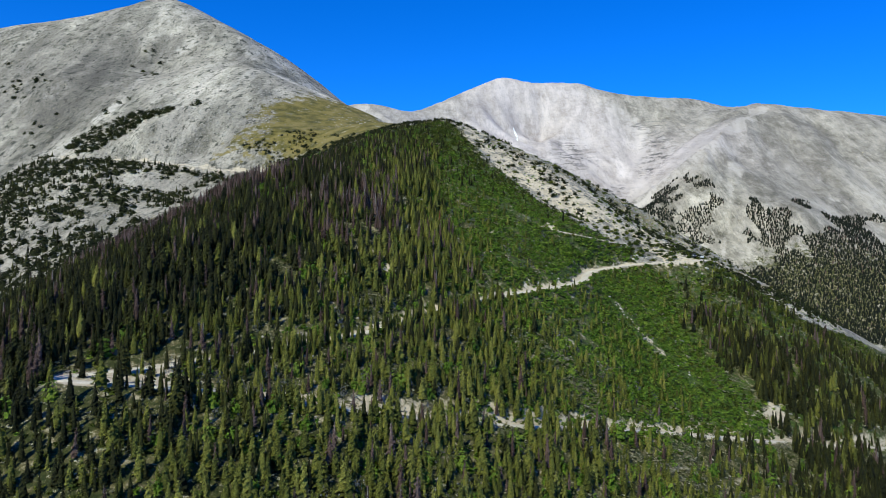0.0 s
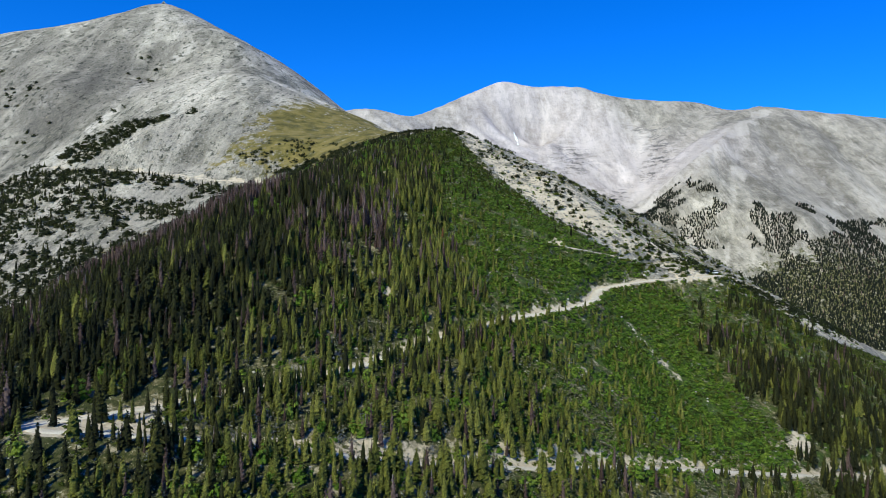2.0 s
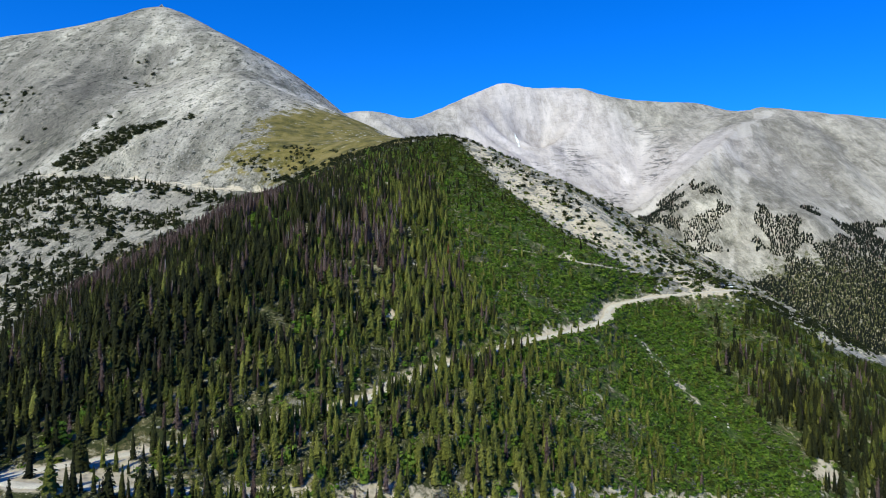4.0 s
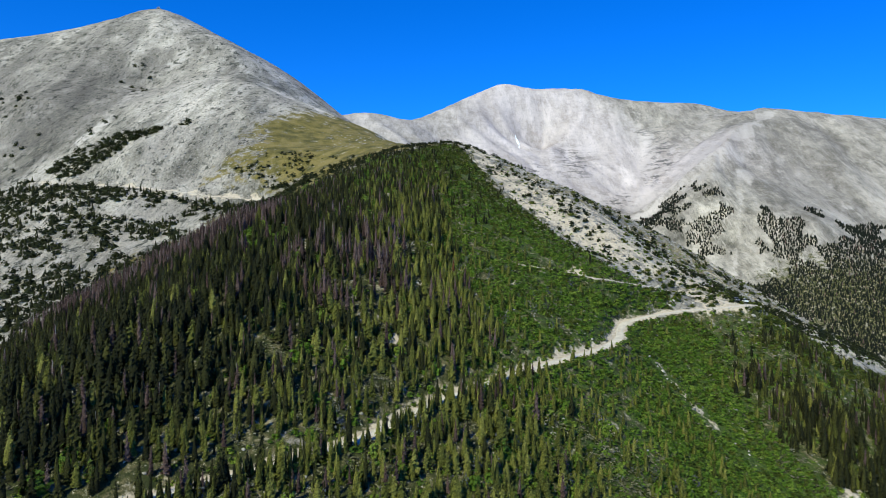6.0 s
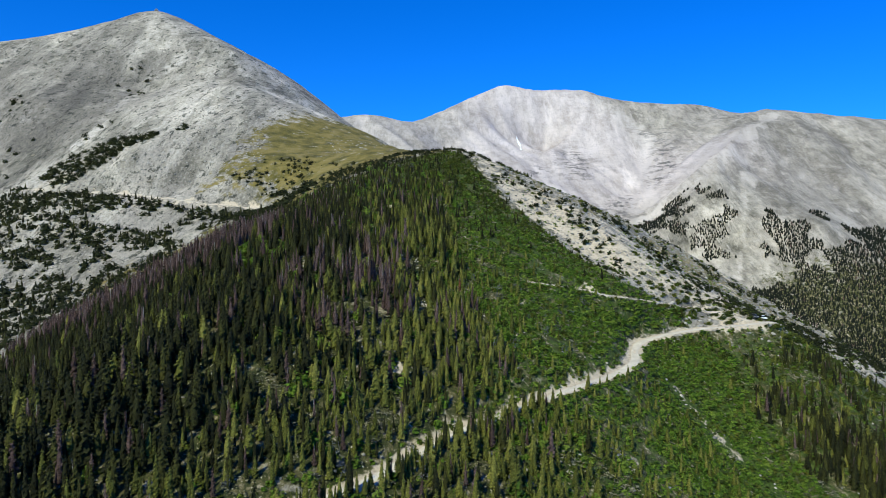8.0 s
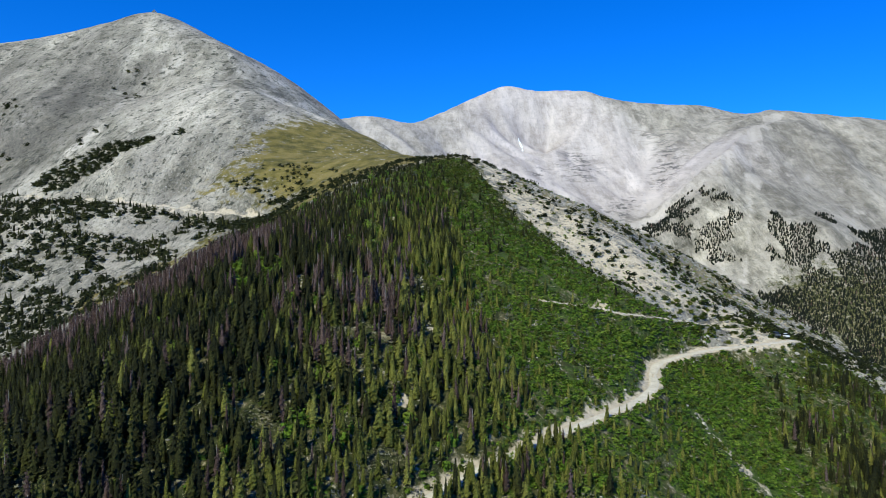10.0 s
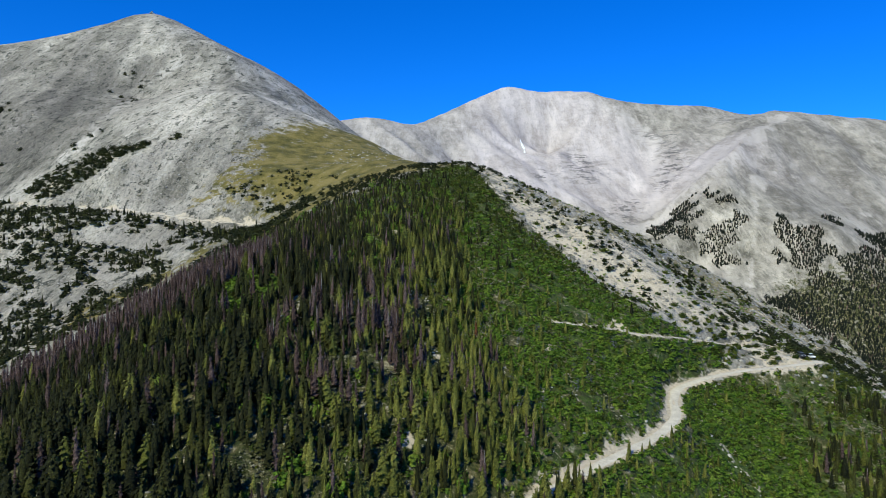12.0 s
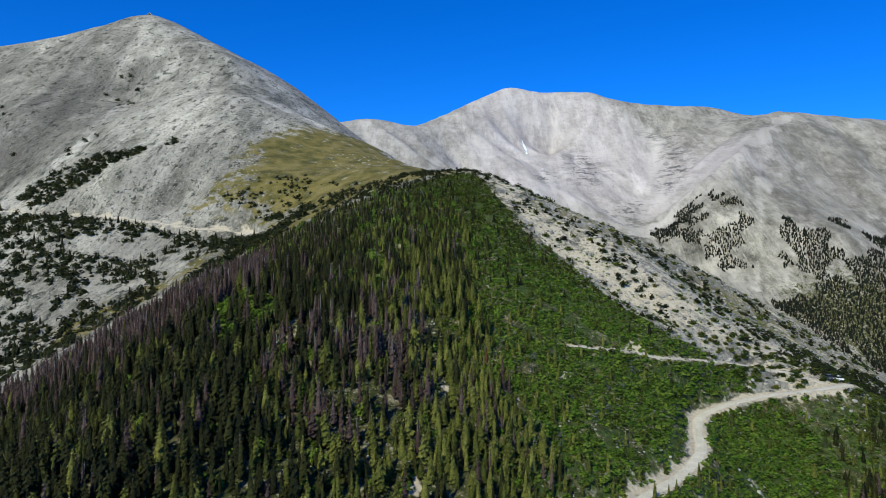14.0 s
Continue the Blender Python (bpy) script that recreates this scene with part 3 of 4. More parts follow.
# ---- ground mesh: finer near the hill, coarser far off ----
def ground_grid():
    az = np.concatenate([np.linspace(-180, -46, 40)[:-1], np.linspace(-46, -36, 20)[:-1], np.linspace(-36, 36, 480)[:-1], np.linspace(36, 46, 20)[:-1], np.linspace(46, 180, 40)])[:-1]
    r = [0.05, 5.0]
    while r[-1] < 4400:
        q = r[-1]
        r.append(q + (6 if q < 104 else 1.7 if q < 330 else 2.4 if q < 520 else q * 0.009 if q < 2700 else q * 0.06))
    aa, rr = np.meshgrid(np.radians(az), np.array(r))
    return (np.sin(aa) * rr).ravel(), (np.cos(aa) * rr + 20).ravel(), len(r), len(az)


def mesh_from(name, verts, faces, material=None):
    """A mesh from arrays of corners and of equal-sided faces."""
    sides = faces.shape[1]
    me = bpy.data.meshes.new(name)
    me.vertices.add(len(verts))
    me.vertices.foreach_set("co", np.ascontiguousarray(verts, np.float32).ravel())
    me.loops.add(faces.size)
    me.loops.foreach_set("vertex_index", np.ascontiguousarray(faces, np.int32).ravel())
    me.polygons.add(len(faces))
    me.polygons.foreach_set("loop_start", np.arange(0, faces.size, sides, dtype=np.int32))
    if material:
        me.materials.append(material)
    me.update(calc_edges=True)
    return me


gx, gy, n_r, n_a = ground_grid()
gz = ground_height(gx, gy)
ii, jj = np.meshgrid(np.arange(n_r - 1), np.arange(n_a), indexing="ij")
jn = (jj + 1) % n_a
quads = np.stack([ii * n_a + jj, ii * n_a + jn, (ii + 1) * n_a + jn, (ii + 1) * n_a + jj], -1).reshape(-1, 4)[:, ::-1]
gm = mesh_from("ground", np.stack([gx, gy, gz], 1), quads, M_GROUND)
gm.shade_smooth()


def soft_zone(polys, x, y, spread=5.0):
    """1 inside any of the polygons, with a ragged edge."""
    jx, jy = x + 7 * rough(x, y, 22, 3, 31), y + 7 * rough(x, y, 22, 3, 41)
    v = np.zeros(len(x))
    for p in polys:
        share = sum(inside(p, jx + spread * math.cos(q), jy + spread * math.sin(q) * 1.4).astype(float) for q in range(7)) / 7
        v = np.maximum(v, share)
    return v


reach, road_level = road_reach(gx, gy)
zone_soil = 1.25 * soft_zone([LOW_BAND, ROAD_TOP, ROAD_SIDE, FOREST_WEST, FOREST_LOW, FOREST_EAST, GREEN_FACE, GREEN_BAND, INNER_BEND, EAST_SCRUB], gx, gy)
zone_soil = np.maximum(zone_soil, 1.2 * smooth(125 - gy, 0, 25))         # valley floor
zone_soil = np.maximum(zone_soil, 0.75 * soft_zone([FAR_WOOD_A, FAR_WOOD_B], gx, gy, 20) * smooth(1230 - gy, 0, 150))
zone_grass = np.maximum(0.52 * soft_zone([SPUR], gx, gy), 0.80 * soft_zone([MEADOW, CREST], gx, gy, 14))
zone_grass = np.maximum(zone_grass, 0.55 * soft_zone([[(-140, 470), (-165, 465), (-190, 430), (-215, 395), (-195, 385), (-165, 410), (-140, 445)]], gx, gy, 7))
zone_grass = np.maximum(zone_grass, 0.42 * soft_zone([MEADOW_EDGE], gx, gy, 9))
uphill = smooth(land(gx, gy) - road_level, 0.2, 1.2)
bank = 1.5 + 0.6 * smooth(gx, 20, 60) + 1.8 * uphill * smooth(gx, -62, -45) * smooth(60 - gx, 0, 10) + 3.4 * uphill * smooth(gx, -48, -38) * smooth(182 + 0.5 * gx - gy, 0, 6) + 2.2 * smooth(gx, 92, 106) * smooth(gy, 270, 300) + 5.0 * smooth(gy, 480, 500)
zone_dirt = np.clip(1.05 - np.clip(reach, 0, None) / bank, 0, 1) * (0.95 - 0.33 * smooth(gy, 480, 500))
zone_dirt = np.maximum(zone_dirt, 0.9 * soft_zone([PATCH, [(100, 330), (106, 338), (116, 336), (128, 326), (112, 322)]], gx, gy, 3))
spur_talus = soft_zone([SPUR_TALUS], gx, gy)
zone_dirt = np.maximum(zone_dirt, (0.60 - 0.30 * spur_talus) * soft_zone([SPUR], gx, gy))
zone_dirt = np.maximum(zone_dirt, 0.5 * soft_zone([[(104, 224), (118, 229), (120, 252), (111, 254)]], gx, gy, 3))
zone_pale = smooth(gy, 1350, 1650) * (0.45 + 0.55 * smooth(gx, -40, 130)) * smooth(820 - gx - 0.35 * (gy - 1500), 0, 200) + 0.25 * smooth(gx, 500, 700) * smooth(gy, 900, 1100)
zone_dirt = np.maximum(zone_dirt, 0.45 * soft_zone([STREAK], gx, gy, 1.0))
scar = np.zeros(len(gx))
for (x0, y0), (x1, y1), half in SCARS:                  # bare chutes down the far slope
    t = np.clip(((gx - x0) * (x1 - x0) + (gy - y0) * (y1 - y0)) / ((x1 - x0) ** 2 + (y1 - y0) ** 2), 0, 1)
    d = np.hypot(gx - x0 - t * (x1 - x0), gy - y0 - t * (y1 - y0))
    scar = np.maximum(scar, 0.55 * smooth(half * (1.2 - 0.5 * t) - d + 7 * grain(gx, gy, 70, 55), -9, 9))
for x0, y0 in OUTCROPS:
    zone_dirt = np.maximum(zone_dirt, 0.62 * smooth(1.6 + 2.4 * rough(gx, gy, 7, 3, 57) - np.hypot((gx - x0) * 1.3, gy - y0), -0.8, 1.2))
rock_brown = np.maximum(0.55 * soft_zone([DARK_LEFT], gx, gy, 22), 0.42 * soft_zone([DARK_RIGHT], gx, gy, 30))
rock_fresh = scar
for line, half in CHUTES:               # pale loose rock down the fall line
    pts = spline([(x, y, 0) for x, y in line], 12)
    d = np.full(len(gx), 1e9)
    for px, py, _ in pts:
        d = np.minimum(d, np.hypot(gx - px, (gy - py) * 0.6))
    rock_fresh = np.maximum(rock_fresh, (0.5 + 0.35 * smooth(gy, 1000, 1300)) * smooth(half - d + 0.8 * half * rough(gx, gy, 30, 4, 58), -half * 0.8, half * 0.8))
rock_fresh = np.maximum(rock_fresh, np.maximum(0.6 * soft_zone([PALE_BOWL], gx, gy, 16), 0.42 * soft_zone([SWIRL], gx, gy, 16)))
high = gy > 470
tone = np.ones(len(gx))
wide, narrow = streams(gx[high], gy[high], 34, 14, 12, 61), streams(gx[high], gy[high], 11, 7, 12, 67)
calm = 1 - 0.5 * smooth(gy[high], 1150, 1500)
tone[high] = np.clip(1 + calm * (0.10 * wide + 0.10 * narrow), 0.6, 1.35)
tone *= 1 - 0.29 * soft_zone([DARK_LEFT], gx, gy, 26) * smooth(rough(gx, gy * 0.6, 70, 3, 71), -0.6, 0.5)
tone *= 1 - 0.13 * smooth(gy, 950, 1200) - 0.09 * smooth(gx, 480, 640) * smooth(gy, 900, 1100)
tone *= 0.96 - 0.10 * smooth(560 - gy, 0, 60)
# lightens the rock colour of the flank turned from the sun, against its shade
tone *= 1 + 0.24 * soft_zone([SHADED_FLANK], gx, gy, 16)
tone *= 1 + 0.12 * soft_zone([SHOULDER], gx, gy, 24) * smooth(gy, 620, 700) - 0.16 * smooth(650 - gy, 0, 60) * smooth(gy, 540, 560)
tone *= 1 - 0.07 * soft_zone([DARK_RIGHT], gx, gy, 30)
rock_crag = np.maximum(soft_zone(CRAGS, gx, gy, 18), 0.10 * smooth(gy, 1400, 1700))
scree_attr = gm.attributes.new("fine_scree", "FLOAT", "POINT")
scree_attr.data.foreach_set("value", smooth(gy, 1000, 1250).astype(np.float32))
lush_attr = gm.attributes.new("lush", "FLOAT", "POINT")
lush_here = np.maximum(np.maximum(0.85 * soft_zone([GREEN_BAND, INNER_BEND], gx, gy), 0.55 * soft_zone([GREEN_FACE], gx, gy)), 0.5 * soft_zone([LOW_BAND, ROAD_TOP, EAST_SCRUB, FOREST_EAST], gx, gy))
lush_attr.data.foreach_set("value", lush_here.astype(np.float32))
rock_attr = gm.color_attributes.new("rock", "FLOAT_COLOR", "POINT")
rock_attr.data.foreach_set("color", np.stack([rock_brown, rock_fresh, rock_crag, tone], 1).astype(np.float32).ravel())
zone_attr = gm.color_attributes.new("zone", "FLOAT_COLOR", "POINT")
zone_attr.data.foreach_set("color", np.stack([zone_soil, zone_grass, zone_dirt, np.clip(zone_pale, 0, 1)], 1).astype(np.float32).ravel())
ground = tagged(new("ground", gm), "rocky mountain slopes of grey talus, olive meadow and forest soil", "ground", kind="structure")


def make_road(key, label):
    """A gravel ribbon with ragged edges, laid just over the levelled ground."""
    line = road_lines[key]
    t = np.gradient(line[:, :2], axis=0)
    t /= np.linalg.norm(t, axis=1)[:, None]
    side = np.stack([t[:, 1], -t[:, 0]], 1)
    rows, across = len(line), 7
    v = np.zeros((rows, across, 3))
    for k in range(across):
        u = k / (across - 1) * 2 - 1
        w = ROADS[key] / 2 * u * (1 + 0.16 * grain(line[:, 0], line[:, 1] + 50 * np.sign(u), 5, 77))
        v[:, k, :2] = line[:, :2] + side * w[:, None]
        v[:, k, 2] = line[:, 2] + 0.12 - 0.10 * abs(abs(u) - 0.5) - 0.35 * (abs(u) == 1)
    i, j = np.meshgrid(np.arange(rows - 1), np.arange(across - 1), indexing="ij")
    f = np.stack([i * across + j, i * across + j + 1, (i + 1) * across + j + 1, (i + 1) * across + j], -1).reshape(-1, 4)
    me = mesh_from("road", v.reshape(-1, 3), f, M_ROAD)
    me.shade_smooth()
    return tagged(new("road", me), label, "dirt road", kind="structure")


make_road("road_lower", "pale gravel road cut across a forested slope")
make_road("road_upper", "pale gravel road climbing to a switchback on the spur")
make_road("trail", "narrow pale dirt track above the road")
make_road("saddle_road", "pale dirt track on the talus below the saddle")


# ---- plant shapes, one metre high ----
def conifer(seed, layers=10, points=6, radius=0.15, ragged=0.3, bare=0.08, full=0.75):
    """A spire of drooping whorls, each a star of boughs."""
    rng = np.random.default_rng(seed)
    v, f = [], []
    for k in range(layers):
        s = k / layers
        z = bare + (1 - bare) * s
        r = radius * (1 - s) ** full * rng.uniform(1 - ragged, 1 + ragged * 0.6) + 0.008
        base = len(v)
        v.append((rng.normal(0, 0.006), rng.normal(0, 0.006), min(1.0, z + 1.9 / layers * (1 - 0.35 * s))))
        spin = rng.uniform(0, 6.28)
        n = points * 2
        for i in range(n):
            a = spin + i * 6.2832 / n + rng.normal(0, 0.12)
            q = r * (rng.uniform(0.75, 1.2) if i % 2 else rng.uniform(0.2, 0.42))
            v.append((math.cos(a) * q, math.sin(a) * q, z + (-0.25 if i % 2 else 0.15) * r + rng.normal(0, 0.008)))
        for i in range(n):
            f.append((base, base + 1 + i, base + 1 + (i + 1) % n))
    return np.array(v), np.array(f)


def spruce(seed, sprays=40, radius=0.15, full=0.6, bare=0.05):
    """A conifer crown: a thin core under many drooping needle sprays, uneven, with gaps."""
    rng = np.random.default_rng(seed)
    v, f = [], []
    for k, (z, r) in enumerate(((bare, 0.55), (0.45, 0.42))):
        v += [(math.cos(i * 1.2566 + k) * radius * r, math.sin(i * 1.2566 + k) * radius * r, z) for i in range(5)]
    v.append((0, 0, 0.97))
    for i in range(5):
        j = (i + 1) % 5
        f += [(i, j, 5 + i), (j, 5 + j, 5 + i), (5 + i, 5 + j, 10)]
    side_gain = [rng.uniform(0.7, 1.15) for _ in range(7)]
    for k in range(sprays):
        s = ((k + rng.uniform(0, 1)) / sprays) ** 1.25
        a = k * 2.39996 + rng.normal(0, 0.3)
        r = radius * (1 - s) ** full * rng.uniform(0.6, 1.12) * side_gain[int(s * 6.99)] + 0.004
        z = bare + (0.985 - bare) * s
        out = np.array([math.cos(a), math.sin(a), 0])
        t = np.array([-math.sin(a), math.cos(a), rng.normal(0, 0.3)])
        w = (0.026 + 0.036 * (1 - s)) * rng.uniform(0.7, 1.3)
        tip, root = out * r + (0, 0, z - 0.22 * r - 0.012), out * r * 0.25 + (0, 0, z + 0.035)
        mid = (tip + root) / 2 + (0, 0, 0.014)
        base = len(v)
        v += [tuple(root), tuple(mid - t * w), tuple(tip), tuple(mid + t * w)]
        f += [(base, base + 1, base + 2), (base, base + 2, base + 3)]
    return np.array(v), np.array(f)


def stem(thick=0.016, top=0.9, sides=5):
    a = np.arange(sides) * 6.2832 / sides
    v = np.vstack([np.stack([np.cos(a) * thick, np.sin(a) * thick, np.full(sides, -0.05)], 1), np.stack([np.cos(a) * thick * 0.25, np.sin(a) * thick * 0.25, np.full(sides, top)], 1)])
    f = [(i, (i + 1) % sides, sides + (i + 1) % sides) for i in range(sides)] + [(i, sides + (i + 1) % sides, sides + i) for i in range(sides)]
    return v, np.array(f)


def bush(seed, sprays=44, flat=0.8, leaf=1.0, heart=True):
    """A low mound of small leaf sprays with gaps and an uneven outline, a metre across and about as high."""
    rng = np.random.default_rng(seed)
    v, f = [], []
    lobes = [rng.uniform(0.65, 1.15) for _ in range(5)]
    for k in range(sprays):
        d = rng.normal(0, 1, 3)
        d[2] = abs(d[2]) + 0.1
        d /= np.linalg.norm(d)
        lobe = lobes[int((math.atan2(d[1], d[0]) + math.pi) / 6.2832 * 4.99)]
        c = d * rng.uniform(0.5, 1.0) * lobe * np.array([0.5, 0.5, flat]) + (0, 0, 0.02)
        aim = d + rng.normal(0, 0.45, 3)
        aim /= np.linalg.norm(aim)
        t = np.cross(aim, rng.normal(0, 1, 3))
        t /= np.linalg.norm(t)
        b = np.cross(aim, t)
        s = rng.uniform(0.09, 0.17) * leaf
        base = len(v)
        v += [c - t * s, c - b * s * 0.7, c + t * s, c + b * s * 0.8 + aim * s * 0.4]
        f += [(base, base + 1, base + 2), (base, base + 2, base + 3)]
    if not heart:
        return np.array(v), np.array(f)
    base = len(v)                       # the dense heart of the bush
    for k in range(5):
        a, q = k * 1.2566, 0.36 * lobes[k]
        v.append(np.array([math.cos(a) * q, math.sin(a) * q, -0.04]))
    v.append(np.array([0, 0, 0.66 * flat]))
    f += [(base + k, base + (k + 1) % 5, base + 5) for k in range(5)]
    return np.array(v), np.array(f)


def stone(seed):
    rng = np.random.default_rng(seed)
    bm = bmesh.new()
    bmesh.ops.create_icosphere(bm, subdivisions=1, radius=0.5)
    v = np.array([p.co[:] for p in bm.verts]) * rng.uniform(0.8, 1.2, (len(bm.verts), 1))
    f = np.array([[p.index for p in q.verts] for q in bm.faces])
    bm.free()
    for _ in range(4):                  # knock flat faces off
        d = rng.normal(0, 1, 3)
        d /= np.linalg.norm(d)
        over = np.clip(v @ d - rng.uniform(0.2, 0.36), 0, None)
        v = v - over[:, None] * d
    return v * rng.uniform(0.7, 1.2, 3) * (1, 1, 0.75), f


def plant_many(name, shapes, x, y, height, width, material, label, category, seed, sink=0.2, lean=0.03):
    """Very many plants or stones in one mesh."""
    rng = np.random.default_rng(seed)
    z = ground_height(x, y) - sink
    which = rng.integers(0, len(shapes), len(x))
    spin = rng.uniform(0, 6.2832, len(x))
    tint = rng.random(len(x))
    vs, fs, ts, start = [], [], [], 0
    for k, (sv, sf) in enumerate(shapes):
        m = np.nonzero(which == k)[0]
        if not len(m):
            continue
        c, s = np.cos(spin[m])[:, None], np.sin(spin[m])[:, None]
        px, py, pz = sv[None, :, 0] * width[m, None], sv[None, :, 1] * width[m, None], sv[None, :, 2] * height[m, None]
        lx, ly = rng.normal(0, lean, (len(m), 1)), rng.normal(0, lean, (len(m), 1))
        v = np.stack([x[m, None] + px * c - py * s + lx * pz, y[m, None] + px * s + py * c + ly * pz, z[m, None] + pz], -1)
        vs.append(v.reshape(-1, 3))
        fs.append((sf[None] + (start + np.arange(len(m)) * len(sv))[:, None, None]).reshape(-1, 3))
        ts.append(np.repeat(tint[m], len(sv)))
        start += len(m) * len(sv)
    me = mesh_from(name, np.vstack(vs), np.vstack(fs), material)
    at = me.attributes.new("tint", "FLOAT", "POINT")
    at.data.foreach_set("value", np.concatenate(ts).astype(np.float32))
    return tagged(new(name, me), label, category, kind="stuff")


SPIRES = [spruce(s, 40 + 3 * (s % 3), 0.165 + 0.016 * (s % 4), (0.8, 0.55, 0.68, 0.48)[s % 4]) for s in range(10)]
FINE_SPIRES = [spruce(s + 140, 54, 0.15 + 0.016 * (s % 4), (0.8, 0.55, 0.68, 0.48)[s % 4]) for s in range(6)]
SLIM_DEAD = [spruce(s + 40, 32, 0.13, 0.55, 0.1) for s in range(6)]
FAR_SPIRES = [conifer(s + 60, 4, 3, 0.17, 0.3, 0.02) for s in range(6)]
SMALL_SPIRES = [spruce(s + 70, 26, 0.19, 0.7, 0.02) for s in range(5)]
MOUNDS = [bush(s, 15, 0.8, 1.3) for s in range(10)]
MATS = [bush(s + 20, 12, 0.9, 1.45) for s in range(8)]
DWARFS = [bush(s + 190, 28, 0.85, 0.9) for s in range(8)]
STONES = [stone(s) for s in range(8)]
rng = np.random.default_rng(4)

# spruces: those along the upper road are things, the rest is forest
wx, wy = scatter(FOREST_WEST, 2.3, 1, 0.95, 0.2, 9, 2.6)
lx, ly = scatter(FOREST_LOW, 2.3, 2, 0.92, 0.2, 0, 2.2)
ex, ey = scatter(FOREST_EAST, 3.1, 3, 0.7)
ok = ey < 285 + 0.62 * (ex - 110)
ex, ey = ex[ok], ey[ok]
e2x, e2y = scatter(EAST_TREES, 2.3, 9, 0.9, 1.2, 7)
ok = grain(e2x, e2y * 0.6, 11, 53) + 0.6 * grain(e2x, e2y * 0.6, 5, 54) > -0.65 + 0.8 * smooth(e2y, 272, 290)
e2x, e2y = e2x[ok], e2y[ok]


def downhill_row(key, first, last, gap, chance, seed):
    """Trees standing close below the lower edge of a road."""
    r = np.random.default_rng(seed)
    line = spline(LAND[key], gap)
    t = np.gradient(line[:, :2], axis=0)
    t /= np.linalg.norm(t, axis=1)[:, None]
    side = np.stack([t[:, 1], -t[:, 0]], 1)
    a, b = line[:, :2] + side * 8, line[:, :2] - side * 8
    side[land(a[:, 0], a[:, 1]) > land(b[:, 0], b[:, 1])] *= -1
    p = line[:, :2] + side * (ROADS[key] / 2 + r.uniform(0.3, 3.0, len(line)))[:, None] + t * r.uniform(-1, 1, len(line))[:, None]
    keep = (line[:, 0] > first) & (line[:, 0] < last) & (r.random(len(line)) < chance)
    return p[keep, 0], p[keep, 1]


r1x, r1y = downhill_row("road_lower", -62, 45, 1.2, 0.62, 101)
r5x, r5y = downhill_row("road_lower", -74, -20, 0.8, 0.8, 104)
r1x, r1y = np.concatenate([r1x, r5x]), np.concatenate([r1y, r5y])
r2x, r2y = downhill_row("road_upper", -76, -30, 0.6, 0.85, 102)
r4x, r4y = downhill_row("road_upper", -32, 52, 1.4, 0.3, 103)
r2x, r2y = np.concatenate([r2x, r4x]), np.concatenate([r2y, r4y])
tx, ty = np.concatenate([wx, lx, ex, e2x, r1x, r2x]), np.concatenate([wy, ly, ey, e2y, r1y, r2y])
clear = grain(tx, ty, 13, 51) + 0.5 * grain(tx, ty, 6, 52)
ok = (clear > -1.0 + 0.4 * smooth(tx, -10, 30) + 0.55 * smooth(ty, 300, 390) * smooth(tx, -70, -25)) & ~(inside(ASPENS, tx, ty) & (rng.random(len(tx)) < 0.7)) & ~(inside(GREEN_BAND, tx, ty) & (rng.random(len(tx)) < 0.93))
ok &= ~(inside([(-82, 134), (-83, 150), (-78, 162), (-62, 162), (-56, 150), (-60, 140)], tx, ty) & (rng.random(len(tx)) < 0.62))
for x0, y0 in OUTCROPS:                 # bare rock, and the ground downhill of it, stays open
    ok &= np.hypot(tx - x0, (ty - y0 + 2.5) * 0.6) > 2.2
tx, ty = tx[ok], ty[ok]
size = 6.6 - 3.6 * smooth(ty, 310, 430) - 1.8 * smooth(tx, -5, 60) * smooth(330 - ty, 0, 40) + 1.6 * smooth(tx, 108, 125) * smooth(285 - ty, 0, 20) - 1.2 * smooth(tx, 90, 100) * smooth(ty, 278, 292) - 1.2 * smooth(190 - ty, 0, 40)
size = np.clip(size * (1 + 0.25 * grain(tx, ty, 40, 60)) * rng.normal(0.86, 0.26, len(tx)), 1.5, 9)
dead_here = 0.09 + 0.80 * inside(DEAD_BAND, tx + 6 * grain(tx, ty, 12, 61), ty) + 0.42 * inside(DEAD_MID, tx + 5 * grain(tx, ty, 9, 62), ty)
dead = rng.random(len(tx)) < dead_here
along = np.sqrt(((tx[:, None] - road_lines["road_upper"][None, :, 0]) ** 2 + (ty[:, None] - road_lines["road_upper"][None, :, 1]) ** 2).min(1))
single = (along < 13) & (tx > -70) & ~dead
single &= np.cumsum(single) <= 280
rest = ~single & ~dead
pine = rest & (rng.random(len(tx)) < 0.10 + 0.87 * (1 - 0.97 * smooth(tx, 70, 105)) * smooth(tx - 0.10 * (ty - 200) + 14 * grain(tx, ty, 25, 63) - 14 * smooth(ty, 190, 235), -72, -20))
rest &= ~pine
near = rest & (ty < 185)
rest &= ~near
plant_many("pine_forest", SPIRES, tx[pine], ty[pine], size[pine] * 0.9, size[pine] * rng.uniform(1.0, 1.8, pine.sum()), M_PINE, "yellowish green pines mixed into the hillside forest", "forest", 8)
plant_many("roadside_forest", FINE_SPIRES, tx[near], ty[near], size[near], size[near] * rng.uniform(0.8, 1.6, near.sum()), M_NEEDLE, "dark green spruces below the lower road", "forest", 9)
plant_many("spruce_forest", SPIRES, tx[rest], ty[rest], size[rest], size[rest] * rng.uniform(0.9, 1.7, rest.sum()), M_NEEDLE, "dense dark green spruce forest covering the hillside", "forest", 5)
